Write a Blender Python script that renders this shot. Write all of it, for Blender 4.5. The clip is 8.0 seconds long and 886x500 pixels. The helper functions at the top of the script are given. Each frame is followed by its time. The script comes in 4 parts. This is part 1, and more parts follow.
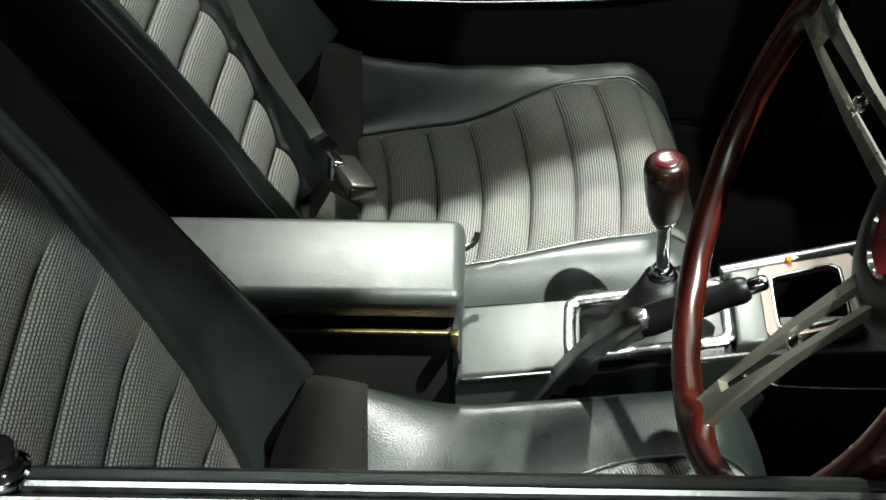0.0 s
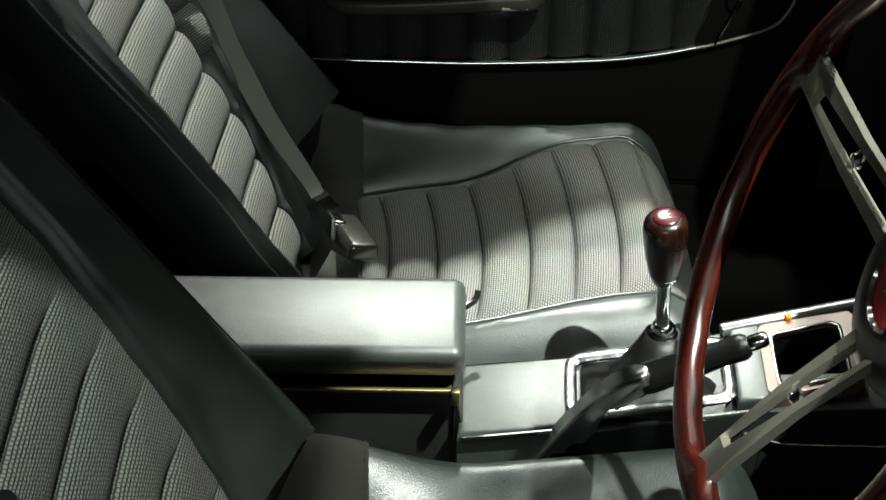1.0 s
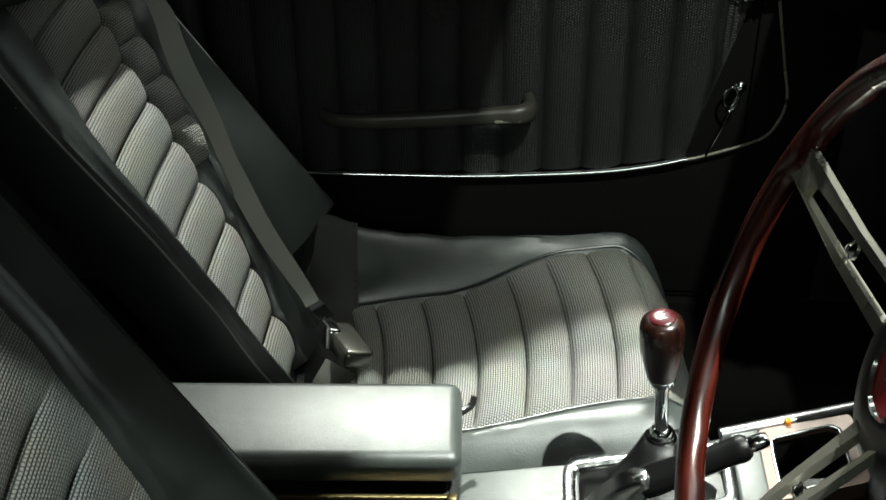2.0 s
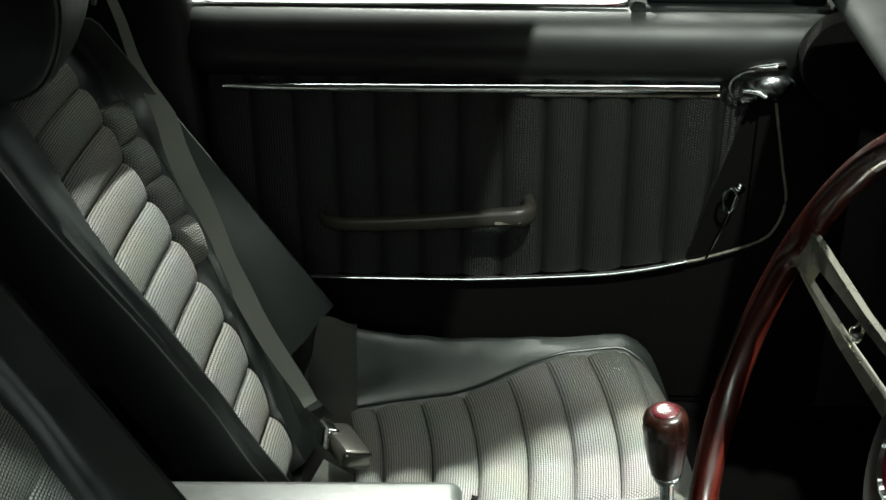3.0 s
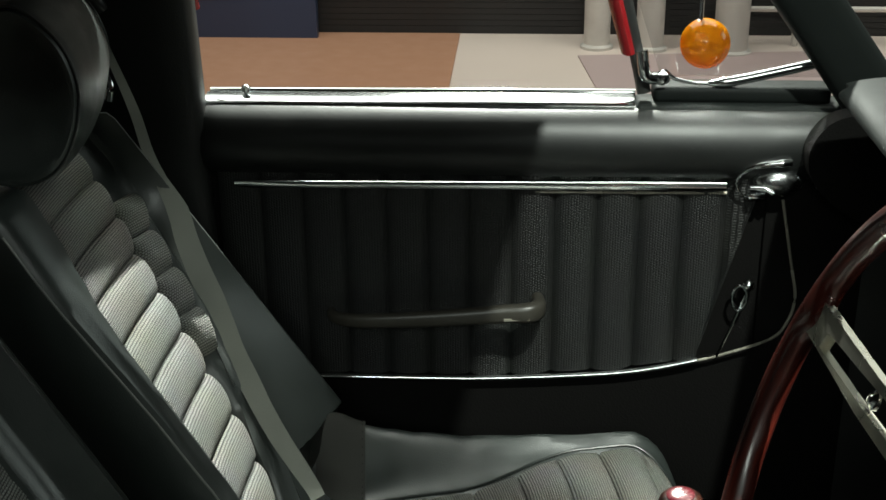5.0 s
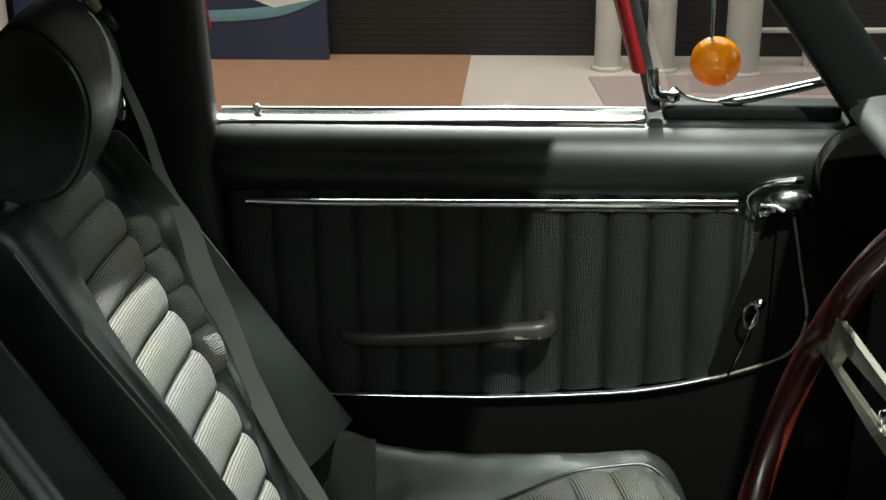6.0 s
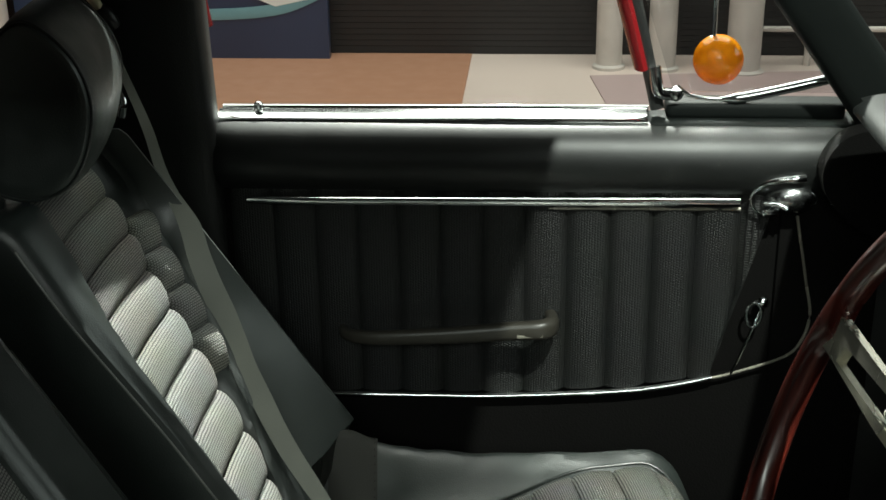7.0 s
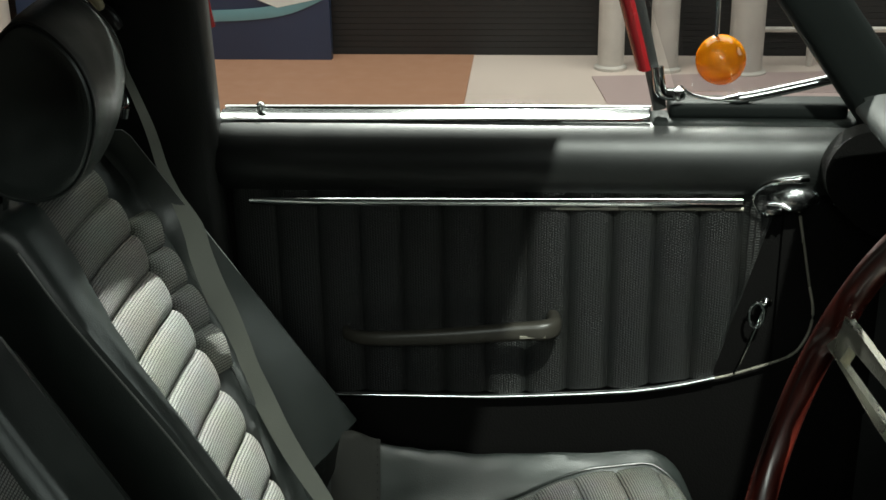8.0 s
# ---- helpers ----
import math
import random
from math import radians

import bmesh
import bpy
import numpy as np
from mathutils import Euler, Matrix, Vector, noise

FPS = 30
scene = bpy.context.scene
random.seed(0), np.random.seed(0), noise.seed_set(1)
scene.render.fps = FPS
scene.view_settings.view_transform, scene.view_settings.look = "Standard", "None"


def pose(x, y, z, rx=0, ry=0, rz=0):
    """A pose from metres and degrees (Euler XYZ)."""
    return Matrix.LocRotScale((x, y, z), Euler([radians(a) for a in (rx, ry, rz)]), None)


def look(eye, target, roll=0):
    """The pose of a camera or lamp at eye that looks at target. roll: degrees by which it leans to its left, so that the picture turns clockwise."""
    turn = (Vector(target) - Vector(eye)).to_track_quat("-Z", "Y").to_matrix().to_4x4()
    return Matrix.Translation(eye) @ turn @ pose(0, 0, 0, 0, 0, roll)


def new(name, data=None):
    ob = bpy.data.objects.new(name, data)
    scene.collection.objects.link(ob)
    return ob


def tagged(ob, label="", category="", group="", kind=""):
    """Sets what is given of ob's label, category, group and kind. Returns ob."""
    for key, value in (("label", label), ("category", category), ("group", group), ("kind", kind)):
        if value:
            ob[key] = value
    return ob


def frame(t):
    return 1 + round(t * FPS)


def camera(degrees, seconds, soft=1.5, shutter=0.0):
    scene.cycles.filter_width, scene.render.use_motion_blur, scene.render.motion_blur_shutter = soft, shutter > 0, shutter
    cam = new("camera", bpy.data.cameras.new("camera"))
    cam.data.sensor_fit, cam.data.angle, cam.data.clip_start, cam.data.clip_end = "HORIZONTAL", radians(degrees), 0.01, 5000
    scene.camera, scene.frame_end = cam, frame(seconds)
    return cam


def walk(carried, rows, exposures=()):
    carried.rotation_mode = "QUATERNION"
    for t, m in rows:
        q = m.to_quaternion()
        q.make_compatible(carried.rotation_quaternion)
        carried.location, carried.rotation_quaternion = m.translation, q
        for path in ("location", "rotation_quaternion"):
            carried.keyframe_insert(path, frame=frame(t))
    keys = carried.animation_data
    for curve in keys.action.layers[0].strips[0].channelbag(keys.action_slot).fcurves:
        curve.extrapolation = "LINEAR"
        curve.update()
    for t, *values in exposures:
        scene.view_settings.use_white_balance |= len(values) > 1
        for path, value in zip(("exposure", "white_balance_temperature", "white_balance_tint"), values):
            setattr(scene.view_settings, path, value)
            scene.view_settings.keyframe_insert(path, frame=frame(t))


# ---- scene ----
cam = camera(38.0, 8.0, 1.6)
# X runs to the car's nose, Y across the car from the driver's door to the far door, Z up; floor of the hall at 0
PATH = [
    (0, (0.153, -0.47, 1.435), (0.048, 0.981, 0.062), -0.3),
    (0.5, (0.151, -0.473, 1.435), (0.047, 1.001, 0.087), -0.4),
    (1, (0.15, -0.478, 1.435), (0.045, 1.038, 0.135), -0.3),
    (1.5, (0.151, -0.486, 1.424), (0.047, 1.087, 0.193), -0.4),
    (2, (0.149, -0.495, 1.407), (0.047, 1.148, 0.272), -0.4),
    (2.2, (0.151, -0.502, 1.404), (0.047, 1.167, 0.306), -0.4),
    (3.3, (0.151, -0.509, 1.358), (0.042, 1.26, 0.433), -0.5),
    (3.5, (0.149, -0.513, 1.35), (0.041, 1.27, 0.45), -0.4),
    (4, (0.15, -0.519, 1.337), (0.036, 1.287, 0.484), -0.5),
    (4.5, (0.147, -0.525, 1.33), (0.032, 1.299, 0.516), -0.4),
    (5.8, (0.143, -0.537, 1.316), (0.014, 1.315, 0.572), -0.8),
    (6, (0.145, -0.534, 1.317), (0.009, 1.318, 0.573), -0.7),
    (6.5, (0.145, -0.533, 1.315), (0.009, 1.32, 0.574), -0.7),
    (7, (0.143, -0.529, 1.314), (0.006, 1.322, 0.569), -0.7),
    (7.5, (0.142, -0.528, 1.313), (0.004, 1.324, 0.57), -0.7),
    (8, (0.142, -0.529, 1.313), (0.002, 1.322, 0.57), -0.8),
]
walk(cam, [(t, look(eye, target, roll)) for t, eye, target, roll in PATH],
     [(0, 0.20), (1.5, 0.22), (2.5, 0.36), (3.5, 0.64), (4.5, 0.83), (6, 1.0), (8, 1.0)])

# ---------------------------------------------------------------- world and lights
world = bpy.data.worlds.new("hall")
scene.world = world
world.use_nodes = True
world.node_tree.nodes["Background"].inputs[0].default_value = (0.62, 0.72, 0.80, 1)
world.node_tree.nodes["Background"].inputs[1].default_value = 0.1


def spot(name, eye, target, watts, degrees, size, colour=(1, 0.97, 0.92), blend=0.25):
    lamp = bpy.data.lights.new(name, "SPOT")
    lamp.energy, lamp.spot_size, lamp.spot_blend, lamp.shadow_soft_size, lamp.color = watts, radians(degrees), blend, size, colour
    ob = new(name, lamp)
    ob.matrix_world = look(eye, target)
    return ob


def panel_lamp(name, eye, target, watts, wide, high, colour=(1, 0.97, 0.93)):
    lamp = bpy.data.lights.new(name, "AREA")
    lamp.shape, lamp.size, lamp.size_y, lamp.energy, lamp.color = "RECTANGLE", wide, high, watts, colour
    ob = new(name, lamp)
    ob.matrix_world = look(eye, target)
    return ob


# ceiling lights of the hall: spotlights beyond the far window and ahead of the windscreen
spot("ceiling_spot_far", (0.03, 3.90, 3.68), (0.06, 0.58, 0.50), 1250, 22, 0.05, (0.94, 1.0, 0.90), 0.35)
spot("ceiling_spot_front", (0.857, -1.00, 3.60), (0.46, 1.13, 0.62), 360, 14, 0.04, (0.92, 1.0, 0.90), 0.3)
spot("ceiling_spot_wheel", (1.55, 0.15, 3.60), (0.47, 0.37, 0.39), 1300, 16.0, 0.02, (0.94, 1.0, 0.92), 0.08)
# added fill lights, unseen, that brighten the near seat, the cabin and the hall
spot("fill_spot_near", (0.10, -1.20, 4.4), (-0.05, 0.25, 0.60), 470, 10.5, 0.10, (0.88, 1.0, 0.93), 0.3)
panel_lamp("fill_panel_front", (5.0, 1.6, 2.7), (0.0, 0.8, 0.6), 15, 2.2, 1.6, (0.86, 1.0, 0.93))
panel_lamp("fill_panel_near", (0.2, -4.6, 3.7), (0.1, 0.9, 0.6), 48, 3.0, 0.9, (0.90, 1.0, 0.92))
panel_lamp("fill_panel_far", (0.2, 3.2, 4.6), (0.2, 3.2, 0.0), 135, 6.0, 3.0, (0.93, 1.0, 0.90))


# ---------------------------------------------------------------- materials
def material(name, colour, rough=0.5, metal=0.0, grain=0.0, grain_size=0.002, stain=0.15, stain_size=0.08, coat=0.0, spec=0.5, wear=0.12, wrinkle=0.0):
    """A surface with fine relief (grain, metres deep) and large soft variation (stain) at real sizes."""
    m = bpy.data.materials.new(name)
    m.use_nodes = True
    t = m.node_tree
    b = t.nodes["Principled BSDF"]
    b.inputs["Metallic"].default_value = metal
    b.inputs["Coat Weight"].default_value = coat
    b.inputs["Coat Roughness"].default_value = 0.08
    b.inputs["Specular IOR Level"].default_value = spec
    where = t.nodes.new("ShaderNodeTexCoord")
    big = t.nodes.new("ShaderNodeTexNoise")
    big.inputs["Scale"].default_value = 1 / stain_size
    big.inputs["Detail"].default_value = 5
    t.links.new(where.outputs["Object"], big.inputs["Vector"])
    mix = t.nodes.new("ShaderNodeMix")
    mix.data_type = "RGBA"
    mix.inputs["A"].default_value = (*[c * (1 - stain) for c in colour], 1)
    mix.inputs["B"].default_value = (*[min(1, c * (1 + stain)) for c in colour], 1)
    t.links.new(big.outputs["Fac"], mix.inputs["Factor"])
    t.links.new(mix.outputs["Result"], b.inputs["Base Color"])
    ramp = t.nodes.new("ShaderNodeMapRange")
    ramp.inputs["From Min"].default_value, ramp.inputs["From Max"].default_value = 0.3, 0.7
    ramp.inputs["To Min"].default_value, ramp.inputs["To Max"].default_value = rough * (1 - wear), min(1, rough * (1 + wear))
    t.links.new(big.outputs["Fac"], ramp.inputs["Value"])
    t.links.new(ramp.outputs["Result"], b.inputs["Roughness"])
    if grain:
        fine = t.nodes.new("ShaderNodeTexVoronoi")
        fine.inputs["Scale"].default_value = 1 / grain_size
        t.links.new(where.outputs["Object"], fine.inputs["Vector"])
        bump = t.nodes.new("ShaderNodeBump")
        bump.inputs["Distance"].default_value = grain
        bump.inputs["Strength"].default_value = 0.6
        t.links.new(fine.outputs["Distance"], bump.inputs["Height"])
        t.links.new(bump.outputs["Normal"], b.inputs["Normal"])
        if wrinkle:
            wave = t.nodes.new("ShaderNodeTexNoise")
            wave.inputs["Scale"].default_value, wave.inputs["Detail"].default_value, wave.inputs["Distortion"].default_value = 14, 2, 0.3
            t.links.new(where.outputs["Object"], wave.inputs["Vector"])
            fold = t.nodes.new("ShaderNodeBump")
            fold.inputs["Distance"].default_value = wrinkle
            t.links.new(wave.outputs["Fac"], fold.inputs["Height"])
            t.links.new(fold.outputs["Normal"], bump.inputs["Normal"])
    return m


def woven(name, thread, gap, rough=0.6, cell=(0.0037, 0.0035), depth=0.0011, notch=0.70):
    """Woven upholstery: ribs of short raised threads, staggered from rib to rib, over a dark ground; on the mesh's own UV in metres."""
    m = material(name, thread, rough)
    t = m.node_tree
    b = t.nodes["Principled BSDF"]
    big = next(n for n in t.nodes if n.type == "TEX_NOISE")

    def calc(kind, x, y=None):
        n = t.nodes.new("ShaderNodeMath")
        n.operation = kind
        for i, v in enumerate((x, y)):
            if v is None:
                continue
            if isinstance(v, (int, float)):
                n.inputs[i].default_value = v
            else:
                t.links.new(v, n.inputs[i])
        return n.outputs[0]

    def hump(x, low, high):
        """1 in the middle of each unit of x, 0 at its ends."""
        n = t.nodes.new("ShaderNodeMapRange")
        n.interpolation_type = "SMOOTHSTEP"
        n.inputs["From Min"].default_value, n.inputs["From Max"].default_value = low, high
        t.links.new(calc("SINE", calc("MULTIPLY", calc("FRACT", x), math.pi)), n.inputs["Value"])
        return n.outputs["Result"]

    uv = t.nodes.new("ShaderNodeTexCoord")
    wobble = t.nodes.new("ShaderNodeTexNoise")
    wobble.inputs["Scale"].default_value, wobble.inputs["Detail"].default_value = 120, 2
    t.links.new(uv.outputs["UV"], wobble.inputs["Vector"])
    split = t.nodes.new("ShaderNodeSeparateXYZ")
    t.links.new(uv.outputs["UV"], split.inputs[0])
    drift = calc("MULTIPLY", calc("SUBTRACT", wobble.outputs["Fac"], 0.5), 0.5)
    across = calc("ADD", calc("DIVIDE", split.outputs[0], cell[0]), drift)
    along = calc("ADD", calc("DIVIDE", split.outputs[1], cell[1]), calc("ADD", drift, calc("MULTIPLY", calc("FLOOR", across), 0.5)))
    rib, bead = hump(across, 0.05, 0.85), hump(along, 0.05, 0.75)
    height = calc("MULTIPLY", rib, calc("ADD", calc("MULTIPLY", bead, notch), 1 - notch))
    weave = t.nodes.new("ShaderNodeMix")
    weave.data_type = "RGBA"
    weave.inputs["A"].default_value, weave.inputs["B"].default_value = (*gap, 1), (*thread, 1)
    t.links.new(height, weave.inputs["Factor"])
    mix = t.nodes.new("ShaderNodeMix")
    mix.data_type, mix.blend_type = "RGBA", "MULTIPLY"
    mix.inputs["Factor"].default_value = 0.35
    t.links.new(weave.outputs["Result"], mix.inputs["A"])
    t.links.new(big.outputs["Color"], mix.inputs["B"])
    t.links.new(mix.outputs["Result"], b.inputs["Base Color"])
    bump = t.nodes.new("ShaderNodeBump")
    bump.inputs["Distance"].default_value = depth
    t.links.new(height, bump.inputs["Height"])
    t.links.new(bump.outputs["Normal"], b.inputs["Normal"])
    return m


def wood(name, dark, light, rough=0.25, size=0.03, coat=0.6, stretch=(1, 1, 0.12)):
    m = material(name, light, rough, coat=coat)
    t = m.node_tree
    b = t.nodes["Principled BSDF"]
    where = t.nodes.new("ShaderNodeTexCoord")
    mapping = t.nodes.new("ShaderNodeMapping")
    mapping.inputs["Scale"].default_value = stretch
    t.links.new(where.outputs["UV"], mapping.inputs["Vector"])
    n = t.nodes.new("ShaderNodeTexNoise")
    n.inputs["Scale"].default_value, n.inputs["Detail"].default_value, n.inputs["Distortion"].default_value = 1 / size, 8, 0.6
    t.links.new(mapping.outputs["Vector"], n.inputs["Vector"])
    ramp = t.nodes.new("ShaderNodeValToRGB")
    ramp.color_ramp.elements[0].position, ramp.color_ramp.elements[1].position = 0.32, 0.68
    ramp.color_ramp.elements[0].color, ramp.color_ramp.elements[1].color = (*dark, 1), (*light, 1)
    t.links.new(n.outputs["Fac"], ramp.inputs["Fac"])
    t.links.new(ramp.outputs["Color"], b.inputs["Base Color"])
    return m


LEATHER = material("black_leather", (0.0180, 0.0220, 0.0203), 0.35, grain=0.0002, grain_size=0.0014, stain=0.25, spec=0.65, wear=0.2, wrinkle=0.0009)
# copies of one seat leather, lightened or darkened to imitate light and shade
CUSHION_LEATHER_LIT = material("cushion_leather_lit", (0.0300, 0.0365, 0.0340), 0.42, grain=0.00022, grain_size=0.0016, stain=0.3, stain_size=0.04, spec=0.95, wear=0.25, wrinkle=0.0005)
SEAT_LEATHER_LIT = material("seat_leather_lit", (0.0330, 0.0400, 0.0375), 0.38, grain=0.00022, grain_size=0.0016, stain=0.25, stain_size=0.05, spec=0.95, wear=0.18, wrinkle=0.0003)
DRIVER_LEATHER_SHADED = material("driver_seat_leather_shaded", (0.0120, 0.0150, 0.0138), 0.34, grain=0.00022, grain_size=0.0016, stain=0.3, stain_size=0.04, spec=0.32, wear=0.20, wrinkle=0.0007)
LEATHER_WORN = material("worn_leather", (0.0380, 0.0445, 0.0405), 0.42, grain=0.00018, grain_size=0.0012, stain=0.35, stain_size=0.009, spec=0.70, wear=0.10, wrinkle=0.0008)
RUBBER = material("black_rubber", (0.0050, 0.0050, 0.0050), 0.36, grain=0.0002, grain_size=0.0012, spec=0.22)
PIPING = material("worn_piping", (0.30, 0.31, 0.29), 0.35, 0.3)
VINYL = material("black_vinyl", (0.0190, 0.0198, 0.0192), 0.52, grain=0.0003, grain_size=0.0016, spec=0.35)
HANDLE = material("olive_black_vinyl", (0.040, 0.037, 0.030), 0.36, grain=0.0001, grain_size=0.002)
PAD = material("satin_black_pad", (0.0085, 0.0095, 0.0090), 0.42, grain=0.0001, grain_size=0.0012, spec=0.45)
CARPET = material("black_carpet", (0.0060, 0.0058, 0.0056), 0.95, grain=0.0008, grain_size=0.003, spec=0.05)
FABRIC = woven("woven_grey_cloth", (0.335, 0.330, 0.303), (0.020, 0.021, 0.019))
DOOR_CLOTH = woven("perforated_black_cloth", (0.0135, 0.015, 0.0138), (0.004, 0.004, 0.004), 0.5, (0.0040, 0.0040), 0.0007, 0.8)
WEBBING = material("grey_webbing", (0.205, 0.212, 0.184), 0.62, grain=0.0003, grain_size=0.0015)
# lighter copy of the dark cloth, with light put into its colour
STRIP_LIT = material("dark_cloth_lit", (0.040, 0.040, 0.036), 0.7, grain=0.0003, grain_size=0.0015, spec=0.2)
WEBBING_DARK = material("dark_cloth", (0.0115, 0.0105, 0.0095), 0.85, grain=0.0003, grain_size=0.0015, spec=0.05)
CHROME = material("chrome", (0.82, 0.84, 0.84), 0.10, 1.0, stain=0.05)
ALLOY = material("satin_alloy", (0.62, 0.60, 0.51), 0.28, 0.93, grain=0.00005, grain_size=0.001, stain=0.12)
GLOSS = material("dark_polished_steel", (0.45, 0.45, 0.46), 0.20, 0.92, stain=0.3, stain_size=0.02)
BRAKE_STEEL = material("bright_pressed_steel", (0.55, 0.56, 0.55), 0.20, 0.95, stain=0.12, stain_size=0.03, wear=0.2)
STEEL = material("brushed_alloy", (0.38, 0.36, 0.30), 0.28, 0.55, grain=0.0001, grain_size=0.001, stain=0.1)
DARK_STEEL = material("black_enamel", (0.012, 0.012, 0.012), 0.20, coat=0.5)
WORN_CHROME = material("worn_chrome", (0.56, 0.58, 0.58), 0.22, 1.0, grain=0.00022, grain_size=0.004, stain=0.25, stain_size=0.012, wear=0.3)
SILL_CHROME = material("dull_scuffed_chrome", (0.60, 0.61, 0.60), 0.38, 1.0, grain=0.0002, grain_size=0.003, stain=0.35, stain_size=0.01, wear=0.25)
DASH = material("dashboard_vinyl", (0.0080, 0.0098, 0.0092), 0.60, grain=0.0002, grain_size=0.0016, spec=0.10)
BRASS = material("brass", (0.34, 0.27, 0.13), 0.42, 1.0)
PLASTIC = material("black_plastic", (0.016, 0.016, 0.016), 0.38)
BEIGE = material("grey_satin_metal", (0.15, 0.147, 0.13), 0.24, 0.85)
COPPER = material("pale_copper_paint", (0.17, 0.098, 0.074), 0.5, stain=0.1)
RIM_WOOD = wood("red_wood", (0.010, 0.0018, 0.0013), (0.056, 0.0078, 0.0044), 0.28, 0.007, 0.3, (0.09, 1, 1))
KNOB_WOOD = wood("dark_wood", (0.0045, 0.0016, 0.0012), (0.026, 0.008, 0.0045), 0.30, 0.006, 0.15, (0.3, 1, 1))
RED = material("red_enamel", (0.26, 0.010, 0.013), 0.25, coat=0.5)
BADGE = material("dark_red_badge", (0.055, 0.004, 0.007), 0.3)
AMBER = material("amber_plastic", (0.90, 0.275, 0.006), 0.14, stain=0.35, stain_size=0.014)
AMBER.node_tree.nodes["Principled BSDF"].inputs["Transmission Weight"].default_value = 0.45
CREAM = material("cream_plastic", (0.62, 0.52, 0.34), 0.4)
WHITE = material("white_print", (0.75, 0.75, 0.72), 0.4)
GREY_PAINT = material("grey_paint", (0.52, 0.475, 0.435), 0.45, stain=0.22)
HALL_WALL = material("dark_slats", (0.010, 0.0095, 0.0095), 0.55)
BLUE = material("blue_board", (0.030, 0.050, 0.105), 0.35, stain=0.3, stain_size=0.6)
CYAN = material("pale_cyan_print", (0.16, 0.32, 0.36), 0.4)
DECK = wood("brown_deck", (0.36, 0.172, 0.102), (0.47, 0.253, 0.164), 0.5, 0.25, 0.0, (1, 0.15, 1))
PALE_FLOOR = material("pale_floor", (0.66, 0.54, 0.48), 0.5, stain=0.06, stain_size=0.5)
PINK_FLOOR = material("ribbed_pink_mat", (0.42, 0.31, 0.30), 0.6, stain=0.1)
GLASS = bpy.data.materials.new("clear_glass")
GLASS.use_nodes = True
_g = GLASS.node_tree.nodes["Principled BSDF"]
_g.inputs["Transmission Weight"].default_value, _g.inputs["Roughness"].default_value, _g.inputs["IOR"].default_value = 1.0, 0.0, 1.45


# ---------------------------------------------------------------- mesh helpers
def part(name, bm, mat, parent=None, label="", smooth=True):
    """Links a bmesh as one mesh object, under parent if there is one."""
    bmesh.ops.recalc_face_normals(bm, faces=bm.faces)
    me = bpy.data.meshes.new(name)
    bm.to_mesh(me)
    bm.free()
    for p in me.polygons:
        p.use_smooth = smooth
    if smooth:
        me.set_sharp_from_angle(angle=radians(38))
    me.materials.append(mat)
    ob = new(name, me)
    if parent:
        ob.parent = parent
    if label:
        tagged(ob, label)
    return ob


def thing(name, label, category, group="", kind=""):
    return tagged(new(name), label, category, group, kind)


def block(x0, x1, y0, y1, z0, z1, bevel=0.0, seg=2):
    bm = bmesh.new()
    bmesh.ops.create_cube(bm, size=1)
    for v in bm.verts:
        v.co = ((x0 + x1) / 2 + v.co.x * (x1 - x0), (y0 + y1) / 2 + v.co.y * (y1 - y0), (z0 + z1) / 2 + v.co.z * (z1 - z0))
    if bevel:
        bmesh.ops.bevel(bm, geom=bm.edges[:], offset=bevel, segments=seg, profile=0.5, affect="EDGES")
    return bm


def moved(bm, m):
    bmesh.ops.transform(bm, matrix=m, verts=bm.verts)
    return bm


def joined(*bms):
    out = bms[0]
    for other in bms[1:]:
        me = bpy.data.meshes.new("tmp")
        other.to_mesh(me)
        other.free()
        out.from_mesh(me)
        bpy.data.meshes.remove(me)
    return out


def loft(rings, closed=True, caps=True, uv=None):
    """Skins rings of equally many points; uv: metres of each ring and of each point along it."""
    bm = bmesh.new()
    layer = bm.loops.layers.uv.new("UVMap")
    vs = [[bm.verts.new(p) for p in r] for r in rings]
    n = len(rings[0])
    for i in range(len(rings) - 1):
        for j in range(n if closed else n - 1):
            f = bm.faces.new((vs[i][j], vs[i][(j + 1) % n], vs[i + 1][(j + 1) % n], vs[i + 1][j]))
            for loop, (a, b) in zip(f.loops, ((i, j), (i, j + 1), (i + 1, j + 1), (i + 1, j))):
                loop[layer].uv = (a * (uv or (0.01, 0.01))[0], b * (uv or (0.01, 0.01))[1])
    if caps and closed:
        bm.faces.new(vs[0][::-1])
        bm.faces.new(vs[-1])
    return bm


def smooth_path(points, steps=6, closed=False):
    """A Catmull-Rom curve through the points."""
    p = [Vector(q) for q in points]
    n, out = len(p), []
    for i in range(n if closed else n - 1):
        a, b, c, d = (p[(i - 1) % n] if closed or i else p[0] * 2 - p[1], p[i], p[(i + 1) % n],
                      p[(i + 2) % n] if closed or i + 2 < n else p[-1] * 2 - p[-2])
        for k in range(steps):
            t = k / steps
            out.append(0.5 * (2 * b + (c - a) * t + (2 * a - 5 * b + 4 * c - d) * t * t + (3 * b - a - 3 * c + d) * t ** 3))
    return out if closed else out + [p[-1]]


